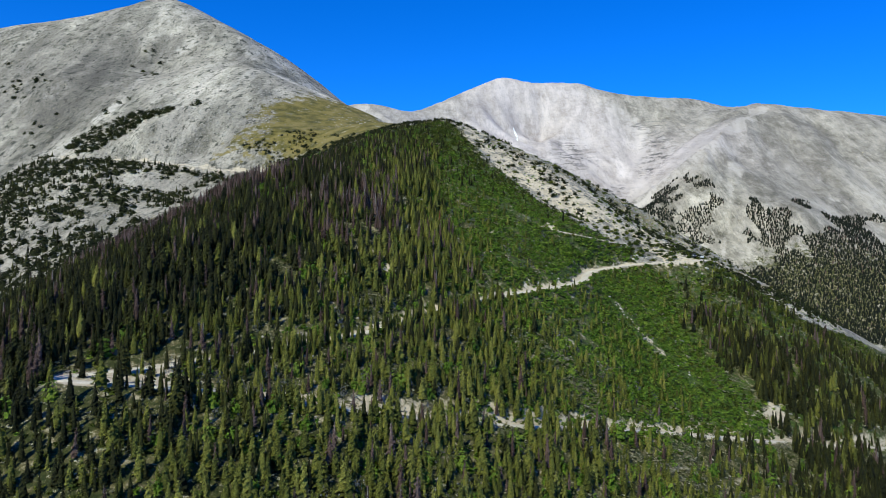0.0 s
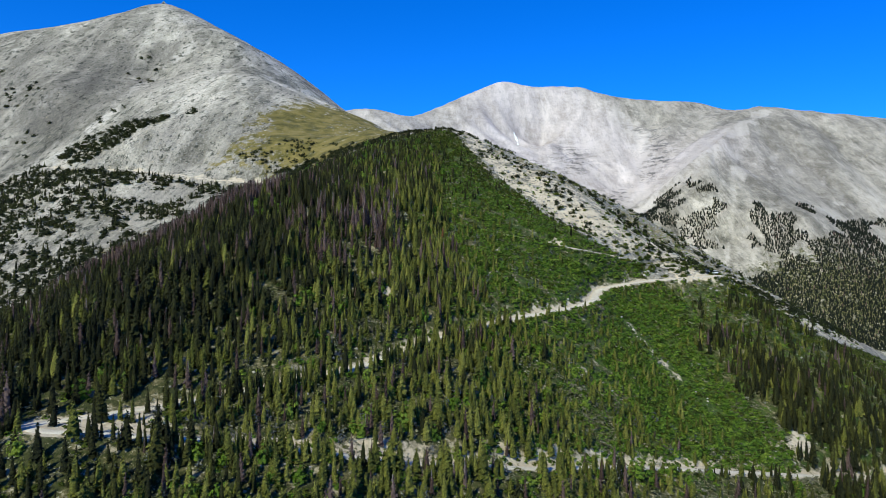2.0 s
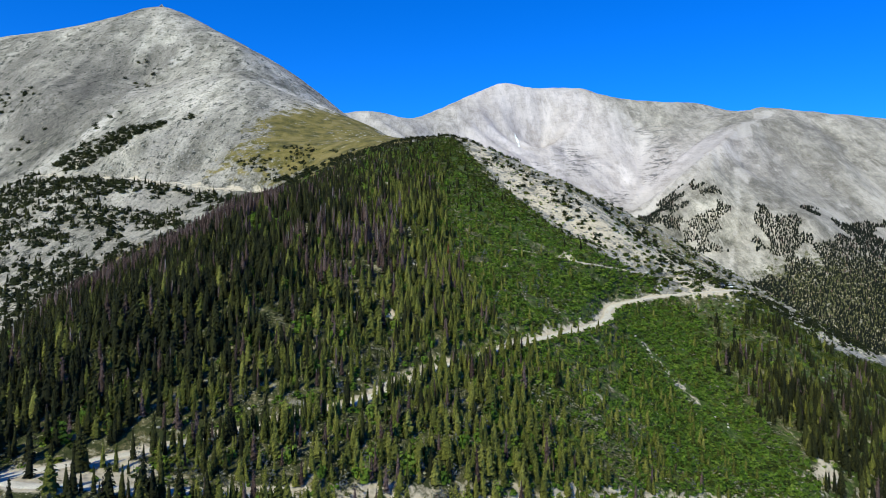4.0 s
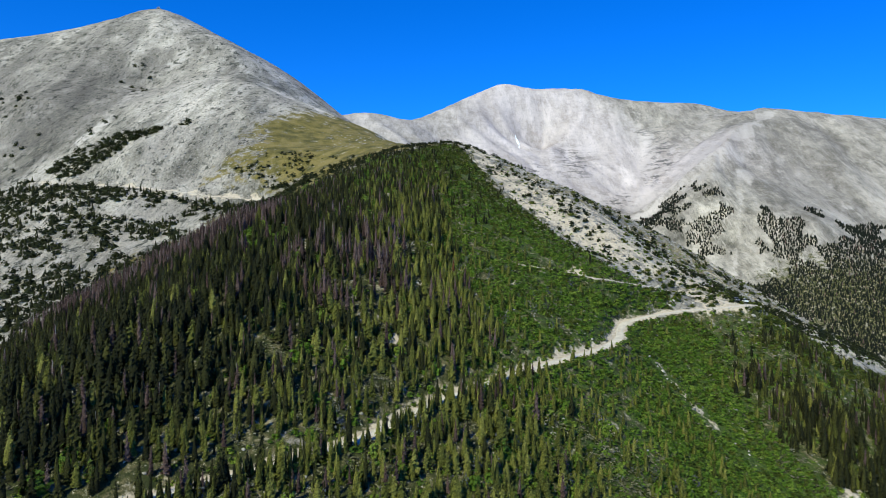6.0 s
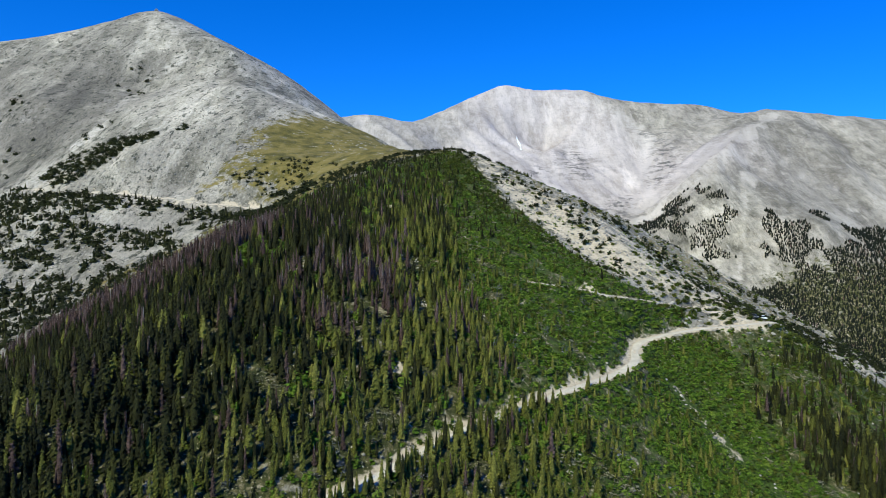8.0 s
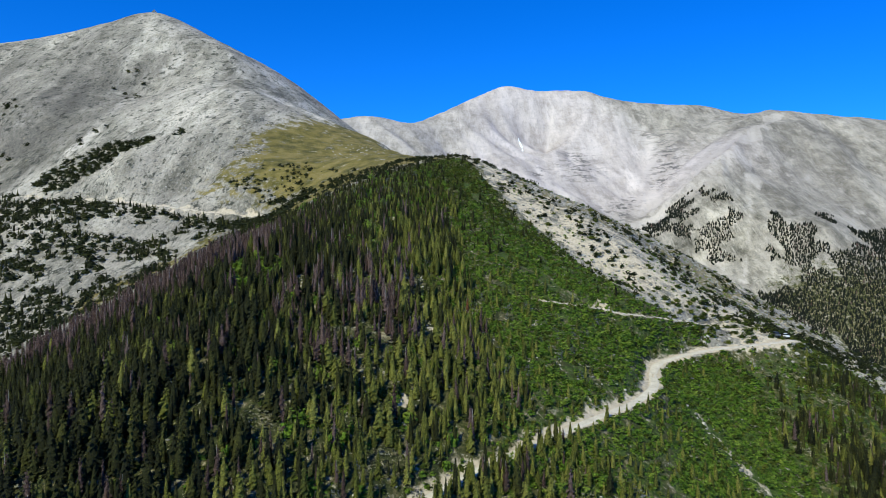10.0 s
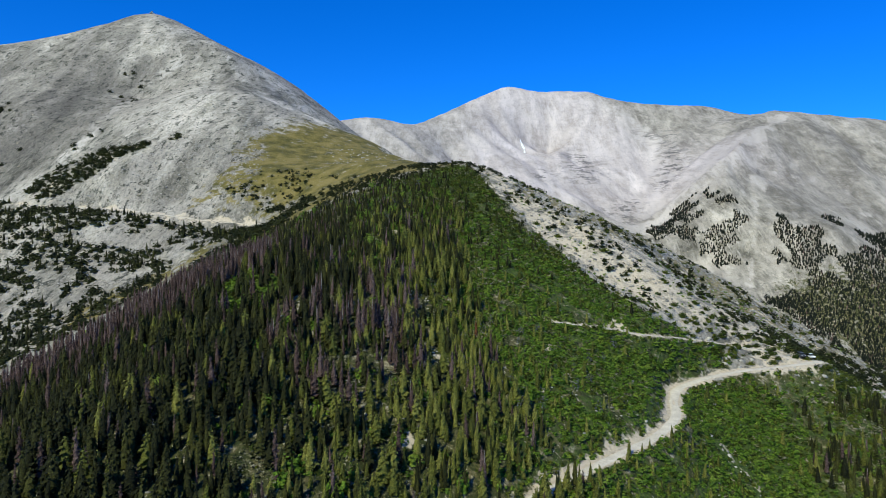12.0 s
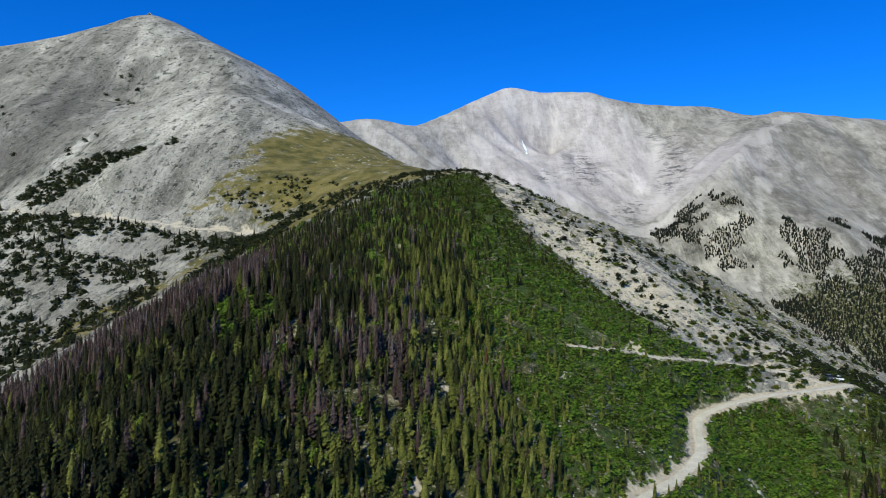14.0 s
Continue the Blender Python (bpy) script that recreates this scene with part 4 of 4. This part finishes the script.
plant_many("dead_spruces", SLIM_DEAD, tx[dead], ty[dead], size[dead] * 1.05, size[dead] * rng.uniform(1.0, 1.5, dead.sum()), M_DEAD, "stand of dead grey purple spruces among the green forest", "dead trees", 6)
bare = dead & (rng.random(len(tx)) < 0.3)
plant_many("dead_trunks", [stem(0.012, 0.98)], tx[bare], ty[bare], size[bare] * 1.08, size[bare], M_GREYWOOD, "bleached bare trunks of dead spruces", "tree trunks", 7)

# single spruces by the road
crown_meshes = [mesh_from("crown", v, f, (M_NEEDLE, M_PINE, M_PINE)[k % 3]) for k, (v, f) in enumerate(spruce(s + 80, 90, 0.17, (0.75, 0.5, 0.6)[s % 3]) for s in range(6))]
trunk_mesh = mesh_from("trunk", *stem(0.016, 0.85, 7), M_BARK)
spruces = []
for k, me in enumerate(crown_meshes):
    base = new("spruce_tree")
    for name, data in (("trunk", trunk_mesh), ("crown", me)):
        part = new(name, data)
        part.parent = base
    spruces.append(tagged(base, ("dark green", "yellowish green", "olive green")[k % 3] + " spruce tree beside the gravel road", "tree", "spruces along the road"))
sx, sy, sh = tx[single], ty[single], size[single]
sz = ground_height(sx, sy) - 0.15
for k in range(len(sx)):
    src = spruces[k % 6]
    src.scale = (1, 1, 1)
    m = pose(sx[k], sy[k], sz[k], 0, 0, (k * 77) % 360)
    thing = src if k < 6 else copy_thing(src, m)
    thing.matrix_basis = m @ Matrix.Diagonal((sh[k] * (0.9 + 0.3 * ((k * 37) % 10) / 10), sh[k] * (0.9 + 0.3 * ((k * 37) % 10) / 10), sh[k], 1))

# dry grass and pale weeds in the gaps
TUFTS = [bush(s + 120, 12, 0.8, 1.0, False) for s in range(8)]
s1x, s1y = scatter(FOREST_EAST, 1.9, 121, 0.8, 0.3)
s2x, s2y = scatter(FOREST_LOW, 2.5, 122, 0.7, 0.3)
s3x, s3y = scatter(FOREST_WEST, 2.8, 123, 0.7, 0.3)
s4x, s4y = scatter(GREEN_FACE, 2.2, 124, 0.8, 0.3)
s5x, s5y = scatter(GREEN_BAND, 3.4, 125, 0.7, 0.3)
sgx, sgy = np.concatenate([s1x, s2x, s3x, s4x, s5x]), np.concatenate([s1y, s2y, s3y, s4y, s5y])
s6x, s6y = np.hstack([scatter(FOREST_WEST, 1.3, 129, 0.9, 0.3), scatter(FOREST_LOW, 1.3, 130, 0.9, 0.3)])
ok_clear = grain(s6x, s6y, 13, 51) + 0.5 * grain(s6x, s6y, 6, 52) < -0.8 + 0.35 * smooth(s6x, -10, 30)
sgx, sgy = np.concatenate([sgx, s6x[ok_clear]]), np.concatenate([sgy, s6y[ok_clear]])
ok = grain(sgx, sgy, 11, 126) + 0.7 * grain(sgx, sgy, 4, 127) > -0.15
extra = int(ok_clear.sum())
ok[-extra:] |= rng.random(extra) < 0.6
ok &= (sgx > -62) | (rng.random(len(sgx)) < 0.4)
sgx, sgy = sgx[ok], sgy[ok]
sgh = rng.uniform(0.7, 1.9, len(sgx))
plant_many("grass_tufts", TUFTS, sgx, sgy, sgh, sgh * rng.uniform(1.2, 2.4, len(sgx)), M_STRAW, "pale dry grass tufts and weeds between the trees", "grass", 128, sink=0.1)

# willow and aspen scrub
gx1, gy1 = scatter(GREEN_WIDE, 1.25, 11, 0.97, 1.2)
gx2, gy2 = scatter(GREEN_BAND, 1.25, 12, 0.97, 0.8)
gx3, gy3 = scatter(FOREST_LOW, 3.6, 13, 0.55, 0.5)
gx4, gy4 = scatter(FOREST_WEST, 4.4, 14, 0.5, 0.5)
gx9, gy9 = scatter(ASPENS, 1.6, 35, 0.95)
gxa, gya = scatter(ROAD_TOP, 1.8, 36, 0.9, 1.2)
gxb, gyb = scatter(ROAD_SIDE, 2.8, 37, 0.7, 0.8)
gxc, gyc = scatter(HILL_TOP, 2.0, 38, 0.9, 0.8, 14)
gx9, gy9 = np.concatenate([gx9, gxa, gxb, gxc]), np.concatenate([gy9, gya, gyb, gyc])
gx7, gy7 = scatter(INNER_BEND, 1.6, 20, 0.95, 2.4)
gx6, gy6 = scatter(LOW_BAND, 1.6, 19, 0.9, 0.6)
gx8, gy8 = scatter(EAST_SCRUB, 2.3, 27, 0.75, 0.4)
gx5, gy5 = scatter(FOREST_EAST, 3.4, 15, 0.6, 0.5)
bx, by = np.concatenate([gx1, gx2, gx3, gx4, gx5, gx6, gx7, gx8, gx9]), np.concatenate([gy1, gy2, gy3, gy4, gy5, gy6, gy7, gy8, gy9])
ok = grain(bx, by, 9, 71) + 0.6 * grain(bx, by, 4, 72) > -0.75 - 0.6 * inside(GREEN_BAND, bx, by)
ok &= (bx > -62) | inside(ASPENS, bx, by) | (rng.random(len(bx)) < 0.3)
ok &= ~(inside(STREAK_WIDE, bx, by) & (grain(bx, by, 4, 75) > 0.05))
bx, by = bx[ok], by[ok]
bh = rng.uniform(0.8, 1.9, len(bx)) * np.where(inside(ASPENS, bx, by), 1.7, np.where(inside(INNER_BEND, bx, by), 1.25, 1.0))
low_scrub = rng.random(len(bx)) < 0.24 + 0.62 * smooth(by + 0.5 * bx + 22 * grain(bx, by, 18, 73), 335, 405)
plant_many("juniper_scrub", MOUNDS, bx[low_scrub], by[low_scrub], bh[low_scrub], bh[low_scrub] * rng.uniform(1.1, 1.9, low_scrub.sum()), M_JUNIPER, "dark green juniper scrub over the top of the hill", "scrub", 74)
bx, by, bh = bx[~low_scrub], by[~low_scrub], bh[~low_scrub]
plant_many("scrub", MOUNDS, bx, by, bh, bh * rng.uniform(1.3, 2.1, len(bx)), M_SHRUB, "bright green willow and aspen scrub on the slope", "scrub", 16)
hx, hy = scatter(GREEN_WIDE, 3.3, 17, 0.8, 1.2, 6)
ok = rng.random(len(hx)) < 0.8 - 0.68 * smooth(hx + 0.25 * (hy - 330) + 8 * grain(hx, hy, 14, 76), -8, 30)
hx, hy = hx[ok], hy[ok]
h2x, h2y = scatter([(20, 232), (56, 276), (74, 262), (92, 222), (50, 222), (30, 236)], 3.6, 28, 0.7)
h3x, h3y = scatter(EAST_SCRUB, 6.0, 29, 0.6)
hx, hy = np.concatenate([hx, h2x, h3x]), np.concatenate([hy, h2y, h3y])
hh = rng.uniform(2.2, 4.6, len(hx))
up = hy > 320
plant_many("young_spruces", SPIRES, hx[up], hy[up], hh[up], hh[up] * 1.4, M_NEEDLE, "young spruces scattered through green scrub", "young trees", 18)
plant_many("young_pines", SPIRES, hx[~up], hy[~up], hh[~up], hh[~up] * 1.4, M_PINE, "young olive green pines in the scrub by the road", "young trees", 77)

# low undergrowth that covers the forest floor
u1x, u1y = scatter(FOREST_WEST, 3.7, 171, 0.85, 0.6)
u2x, u2y = scatter(FOREST_LOW, 3.5, 172, 0.85, 0.6)
u3x, u3y = scatter(FOREST_EAST, 3.0, 173, 0.7, 0.6)
unx, uny = np.concatenate([u1x, u2x, u3x]), np.concatenate([u1y, u2y, u3y])
ok = grain(unx, uny, 12, 174) + 0.5 * grain(unx, uny, 5, 175) > -0.6
unx, uny = unx[ok], uny[ok]
unh = rng.uniform(0.7, 1.6, len(unx))
plant_many("undergrowth", MATS, unx, uny, unh, unh * rng.uniform(1.6, 2.6, len(unx)), M_JUNIPER, "low olive undergrowth on the forest floor", "undergrowth", 176)

# taller aspen clumps inside the forest
nx, ny = scatter(FOREST_WEST, 7.5, 36, 0.5)
n2x, n2y = scatter(FOREST_LOW, 6.5, 37, 0.55)
nx, ny = np.concatenate([nx, n2x]), np.concatenate([ny, n2y])
ok = (nx > -55) | (rng.random(len(nx)) < 0.25)
nx, ny = nx[ok], ny[ok]
nh = rng.uniform(2.6, 5.2, len(nx))
plant_many("aspen_clumps", [bush(s + 50, 60, 0.95, 0.8) for s in range(5)], nx, ny, nh, nh * rng.uniform(0.8, 1.3, len(nx)), M_SHRUB, "round green aspen clumps growing between the spruces", "aspens", 38)

# grey leafless brush, and one rust-brown conifer
g1x, g1y = scatter(FOREST_LOW, 5.0, 161, 0.5, 0.8)
g2x, g2y = scatter(FOREST_WEST, 6.5, 162, 0.45, 0.8)
g3x, g3y = scatter(ROAD_TOP, 5.5, 163, 0.5, 0.8)
grx, gry = np.concatenate([g1x, g2x, g3x]), np.concatenate([g1y, g2y, g3y])
ok = (grx > -80) & (grain(grx, gry, 20, 164) > -0.1)
grx, gry = grx[ok], gry[ok]
grh = rng.uniform(1.8, 3.8, len(grx))
plant_many("grey_brush", [bush(s + 170, 44, 1.1, 0.6, False) for s in range(5)], grx, gry, grh, grh * rng.uniform(0.7, 1.1, len(grx)), M_SAGE, "grey leafless brush among the green trees", "brush", 165)
rust = new("rust_conifer")
for name, data in (("trunk", trunk_mesh), ("crown", mesh_from("crown", *spruce(180, 90, 0.2, 0.6), M_RUST))):
    bough = new(name, data)
    bough.parent = rust
rust.matrix_basis = pose(-1.5, 279, ground_height(np.array([-1.5]), np.array([279.0]))[0] - 0.1) @ Matrix.Diagonal((5, 5, 5, 1))
tagged(rust, "rust-brown dying conifer beside a bare patch", "tree")

# dwarf conifers on the rocky ground
kx, ky = scatter(SPUR, 4.2, 21, 0.85)
ok = grain(kx, ky, 14, 81) + 0.5 * grain(kx, ky, 6, 82) > -0.3 + 0.32 * smooth(ky, 340, 380) + 0.35 * smooth(ky, 405, 450)
kx, ky = kx[ok], ky[ok]
qx, qy = scatter(WEST_ROCKS, 4.2, 22, 0.9)
ok = grain(qx, qy, 21, 83) + 0.6 * grain(qx, qy, 8, 84) > -0.12 - 0.8 * smooth(-qx, 215, 300) - 0.5 * smooth(460 - qy, 0, 50)
qx, qy = qx[ok], qy[ok]
jx, jy = scatter(SHRUB_STRIP, 2.8, 23, 0.9, 1.2, 12)
ok = grain(jx, jy, 16, 87) + 0.6 * grain(jx, jy, 7, 88) > -0.15
jx, jy = jx[ok], jy[ok]
zx, zy = scatter(CREST, 3.4, 47, 0.9)
ok = grain(zx, zy, 14, 89) + 0.5 * grain(zx, zy, 6, 90) > -0.35
jx, jy = np.concatenate([jx, zx[ok]]), np.concatenate([jy, zy[ok]])
mx, my = scatter([(-520, 700), (-345, 590), (-300, 640), (-310, 800), (-400, 860), (-520, 830)], 9, 130, 0.35)
ok = grain(mx, my, 40, 131) > 0.25
jx, jy = np.concatenate([jx, mx[ok]]), np.concatenate([jy, my[ok]])
ux, uy = scatter(MEADOW_EDGE, 3.6, 24, 0.9)
ok = grain(ux, uy, 17, 85) + 0.5 * grain(ux, uy, 7, 86) > -0.25
ux, uy = ux[ok], uy[ok]
cex, cey = scatter([(118, 333), (122, 329), (150, 346), (200, 388), (255, 428), (245, 448), (190, 412), (140, 368)], 2.6, 39, 0.8, 0.4, 5)
kx, ky = np.concatenate([kx, cex]), np.concatenate([ky, cey])
yx, yy = scatter([(86, 322), (104, 322), (128, 318), (170, 345), (150, 352), (120, 352), (100, 356), (80, 350), (58, 342)], 3.6, 48, 0.75, 0.8)
y2x, y2y = scatter(SPUR, 8.5, 49, 0.6, 1.0)
y3x, y3y = scatter([(112, 296), (124, 317), (170, 345), (240, 392), (236, 358), (150, 300), (116, 280)], 3.4, 52, 0.8, 1.0)
yx, yy = np.concatenate([yx, y2x, y3x]), np.concatenate([yy, y2y, y3y])
yh = rng.uniform(1.3, 2.8, len(yx))
plant_many("juniper_clumps", [bush(s + 90, 70, 0.7, 0.75) for s in range(5)], yx, yy, yh, yh * rng.uniform(1.5, 2.3, len(yx)), M_JUNIPER, "rounded olive green juniper clumps on the pale spur", "junipers", 50)
dx, dy = np.concatenate([kx, qx, jx, ux]), np.concatenate([ky, qy, jy, uy])
dx, dy = dx + rng.normal(0, 1.2, len(dx)), dy + rng.normal(0, 1.0, len(dy))
dh = rng.uniform(1.0, 2.4, len(dx)) * np.where((dx < -90) & ((dy < 520) | (dx < -190)), 2.0, 1.25)
plant_many("dwarf_pines", DWARFS, dx, dy, dh, dh * rng.uniform(1.3, 2.2, len(dx)), M_DWARF, "low dark dwarf pines in clumps on grey talus", "dwarf pines", 25)
ok = rng.random(len(qx)) < 0.5
px, py = qx[ok] + rng.uniform(-2, 2, ok.sum()), qy[ok] + rng.uniform(-2, 2, ok.sum())
ph = rng.uniform(2.5, 6.0, len(px))
plant_many("talus_spruces", SMALL_SPIRES, px, py, ph, ph * 1.35, M_NEEDLE, "small dark spruces scattered on the talus", "trees", 26)

# woods on the far slope
ax, ay = scatter(FAR_WOOD_A, 3.7, 31, 0.95, 1.2, 26)
cx, cy = scatter(FAR_WOOD_B, 3.5, 32, 0.95, 1.2, 30)
ok = grain(ax, ay, 46, 91) + 0.9 * grain(ax, ay, 20, 92) > -0.25
ax, ay = ax[ok], ay[ok]
ok = grain(cx, cy * 0.5, 34, 93) + 0.8 * grain(cx, cy * 0.6, 15, 94) > 0.02 + 0.25 * smooth(600 - cx, 0, 60) - 0.95 * smooth(1230 - cy, 0, 160)
cx, cy = cx[ok], cy[ok]
fx, fy = np.concatenate([ax, cx]), np.concatenate([ay, cy])
fh = rng.uniform(3.0, 6.8, len(fx))
far_dead = rng.random(len(fx)) < 0.03 + 0.08 * (grain(fx, fy, 60, 95) > 0.2)
plant_many("far_dead_woods", FAR_SPIRES, fx[far_dead], fy[far_dead], fh[far_dead], fh[far_dead] * 1.7, M_DEAD, "dead grey conifers among woods on the far slope", "dead trees", 34)
fx, fy, fh = fx[~far_dead], fy[~far_dead], fh[~far_dead]
plant_many("far_woods", FAR_SPIRES, fx, fy, fh, fh * rng.uniform(2.0, 3.2, len(fx)), M_FAR, "scattered dark conifers on the far grey slope", "woods", 33)

# low green scrub and grass tufts on the spur
vx, vy = scatter(SPUR, 3.0, 45, 0.7, 0.4, 8)
ok = grain(vx, vy, 18, 96) + 0.5 * grain(vx, vy, 7, 97) > -0.45 + 0.45 * smooth(vy, 340, 365) + 0.5 * smooth(vy, 370, 440)
vx, vy = vx[ok], vy[ok]
vh = rng.uniform(0.5, 1.3, len(vx))
plant_many("spur_scrub", MOUNDS, vx, vy, vh, vh * rng.uniform(1.2, 2.2, len(vx)), M_SHRUB, "low green scrub scattered over the rocky spur", "scrub", 46)

# loose stone
ox, oy = scatter(SPUR, 2.3, 41, 0.8, 0.3)
o2x, o2y = scatter(WEST_ROCKS, 4.2, 42, 0.8, 0.3)
o3x, o3y = scatter([(76, 322), (99, 348), (124, 330), (140, 320), (118, 312), (92, 318)], 2.0, 43, 0.8, 0.2)
fleck = [scatter(p, 3.4, sd, 0.6, 0.5) for p, sd in ((FOREST_WEST, 151), (FOREST_LOW, 152), (EAST_TREES, 153), (FOREST_EAST, 154), (GREEN_BAND, 155), (GREEN_FACE, 156), (ROAD_TOP, 157), (LOW_BAND, 158))]
flx, fly = np.concatenate([p[0] for p in fleck]), np.concatenate([p[1] for p in fleck])
ok = (grain(flx, fly, 9, 156) + 0.6 * grain(flx, fly, 4, 157) > 0.35) & (fly > 108)
flx, fly = flx[ok], fly[ok]
o4 = np.array([(x0 + rng.normal(0, 1.6), y0 + rng.normal(0, 2.0)) for x0, y0 in OUTCROPS for _ in range(9)])
o5x, o5y = scatter([(-330, 600), (-270, 640), (-230, 720), (-165, 660), (-140, 560), (-175, 530), (-282, 560)], 3.1, 45, 0.8, 0.3)
o6x, o6y = scatter([(-60, 560), (-30, 600), (-60, 640), (-110, 640), (-100, 590)], 3.6, 46, 0.5, 0.3)
o7x, o7y = scatter(STREAK_WIDE, 1.9, 47, 0.7, 0.3)
ok = grain(o7x, o7y, 4, 75) > 0.0
o7x, o7y = o7x[ok], o7y[ok]
ox, oy = np.concatenate([ox, o2x, o3x, o5x, o6x, o7x, o4[:, 0]]), np.concatenate([oy, o2y, o3y, o5y, o6y, o7y, o4[:, 1]])
os_ = rng.uniform(0.4, 1.0, len(ox)) ** 2 * 2.2
os_[-len(o4):] *= 0.6
ox, oy, os_ = np.concatenate([ox, flx]), np.concatenate([oy, fly]), np.concatenate([os_, rng.uniform(0.5, 1.3, len(flx))])
plant_many("talus_blocks", STONES, ox, oy, os_, os_ * 1.2, M_STONE, "loose pale granite blocks lying on the slope", "rocks", 44, sink=0.1)


# ---- parked cars at the switchback ----
def part(name, bm, material, parent, label=""):
    me = bpy.data.meshes.new(name)
    bm.to_mesh(me)
    bm.free()
    me.materials.append(material)
    ob = new(name, me)
    ob.parent = parent
    return tagged(ob, label) if label else ob


def box_bm(sx, sy, sz, at, bevel=0.0, taper=1.0):
    bm = bmesh.new()
    bmesh.ops.create_cube(bm, size=1)
    for v in bm.verts:
        k = taper if v.co.z > 0 else 1.0
        v.co = Vector((v.co.x * sx * k, v.co.y * sy * (0.5 + 0.5 * k), v.co.z * sz)) + Vector(at)
    if bevel:
        bmesh.ops.bevel(bm, geom=bm.edges[:], offset=bevel, segments=2, affect="EDGES")
    return bm


def disc_bm(r, w, at, sides=16):
    bm = bmesh.new()
    bmesh.ops.create_cone(bm, cap_ends=True, segments=sides, radius1=r, radius2=r, depth=w, matrix=Matrix.Translation(at) @ Matrix.Rotation(radians(90), 4, "X"))
    return bm


def plain(name, colour, roughness, metallic=0.0):
    n = Nodes(name, roughness)
    n.bsdf.inputs["Metallic"].default_value = metallic
    n.bsdf.inputs["Specular IOR Level"].default_value = 0.5
    return n.done(n.mix(n.ramp(n.noise(n.where(), 4.0, 3), (0.4, 0.25), (0.7, 0.0)), colour, tuple(k * 0.8 for k in colour)))


M_PAINT = {"silver": plain("silver_paint", (0.78, 0.77, 0.74), 0.4), "charcoal": plain("charcoal_paint", (0.05, 0.05, 0.055), 0.3)}
M_GLASS = plain("car_glass", (0.02, 0.025, 0.03), 0.2)
M_TYRE = plain("tyre_rubber", (0.025, 0.025, 0.025), 0.85)
M_RIM = plain("alloy_rim", (0.5, 0.5, 0.5), 0.35, 0.8)
M_LAMP = plain("lamp_cover", (0.75, 0.73, 0.70), 0.2)


def parked_car(x, y, turn, paint, label):
    car = new("parked_car")
    part("body", box_bm(4.5, 1.85, 0.75, (0, 0, 0.72), 0.12, 0.97), M_PAINT[paint], car)
    cabin = part("cabin", box_bm(2.7, 1.66, 0.62, (-0.3, 0, 1.38), 0.12, 0.82), M_GLASS, car, "dark tinted car windows")
    part("roof", box_bm(2.15, 1.45, 0.07, (-0.3, 0, 1.71), 0.03), M_PAINT[paint], cabin)
    for px, py in ((1.4, 0.86), (1.4, -0.86), (-1.4, 0.86), (-1.4, -0.86)):
        wheel = part("wheel", disc_bm(0.36, 0.24, (px, py, 0.36)), M_TYRE, car)
        part("rim", disc_bm(0.22, 0.26, (px, py, 0.36)), M_RIM, wheel)
    for py in (0.62, -0.62):
        part("headlight", box_bm(0.08, 0.38, 0.16, (2.24, py, 0.84), 0.02), M_LAMP, car, "clear headlight cover")
    part("bumper", box_bm(0.14, 1.7, 0.22, (2.25, 0, 0.5), 0.04), M_TYRE, car)
    car.matrix_basis = pose(x, y, ground_height(np.array([x]), np.array([y]))[0] + 0.02, 0, 0, turn)
    return tagged(car, label, "car", "cars at the switchback")


parked_car(120.6, 328.5, 266, "charcoal", "charcoal car parked at the end of the gravel road")
parked_car(124.4, 329.5, 274, "silver", "silver car parked beside dark dwarf pines")

# ---- summit cairn and old snow ----
cairn = new("summit_cairn")
for k in range(14):
    v, f = STONES[k % 8]
    s = 3.2 - 0.14 * k
    me = mesh_from("rock", v * s, f, M_STONE)
    rock = new("rock", me)
    rock.parent = cairn
    rock.matrix_basis = pose(math.cos(k * 2.4) * (2.6 - 0.16 * k), math.sin(k * 2.4) * (2.6 - 0.16 * k), 0.6 + 0.28 * k, k * 31, k * 57, k * 83)
cairn.matrix_basis = pose(-412, 1010, ground_height(np.array([-412.0]), np.array([1010.0]))[0] - 0.4)
tagged(cairn, "pile of pale summit rocks on the bare peak", "cairn")


def snow_patch(x0, y0, length, width, label):
    """A long narrow drift lying down a gully."""
    n = 24
    v, f = [], []
    for i in range(n + 1):
        t = i / n
        w = width * (0.35 + 0.65 * math.sin(math.pi * min(1, t * 1.1)) ** 0.5) * (1 + 0.25 * math.sin(i * 2.3))
        cx_, cy_ = x0 + 2.5 * math.sin(t * 5), y0 + length * t
        for k in range(4):
            v.append((cx_ + (k / 3 - 0.5) * w, cy_, 0))
    v = np.array(v)
    v[:, 2] = ground_height(v[:, 0], v[:, 1]) + np.tile([-0.2, 1.0, 1.0, -0.2], n + 1)
    for i in range(n):
        for k in range(3):
            f.append((i * 4 + k, i * 4 + k + 1, i * 4 + k + 5, i * 4 + k + 4))
    me = mesh_from("snow_patch", v, np.array(f), M_SNOW)
    me.shade_smooth()
    return tagged(new("snow_patch", me), label, "snow")


snow_patch(209, 1945, 90, 7.5, "narrow streak of old white snow in a gully")
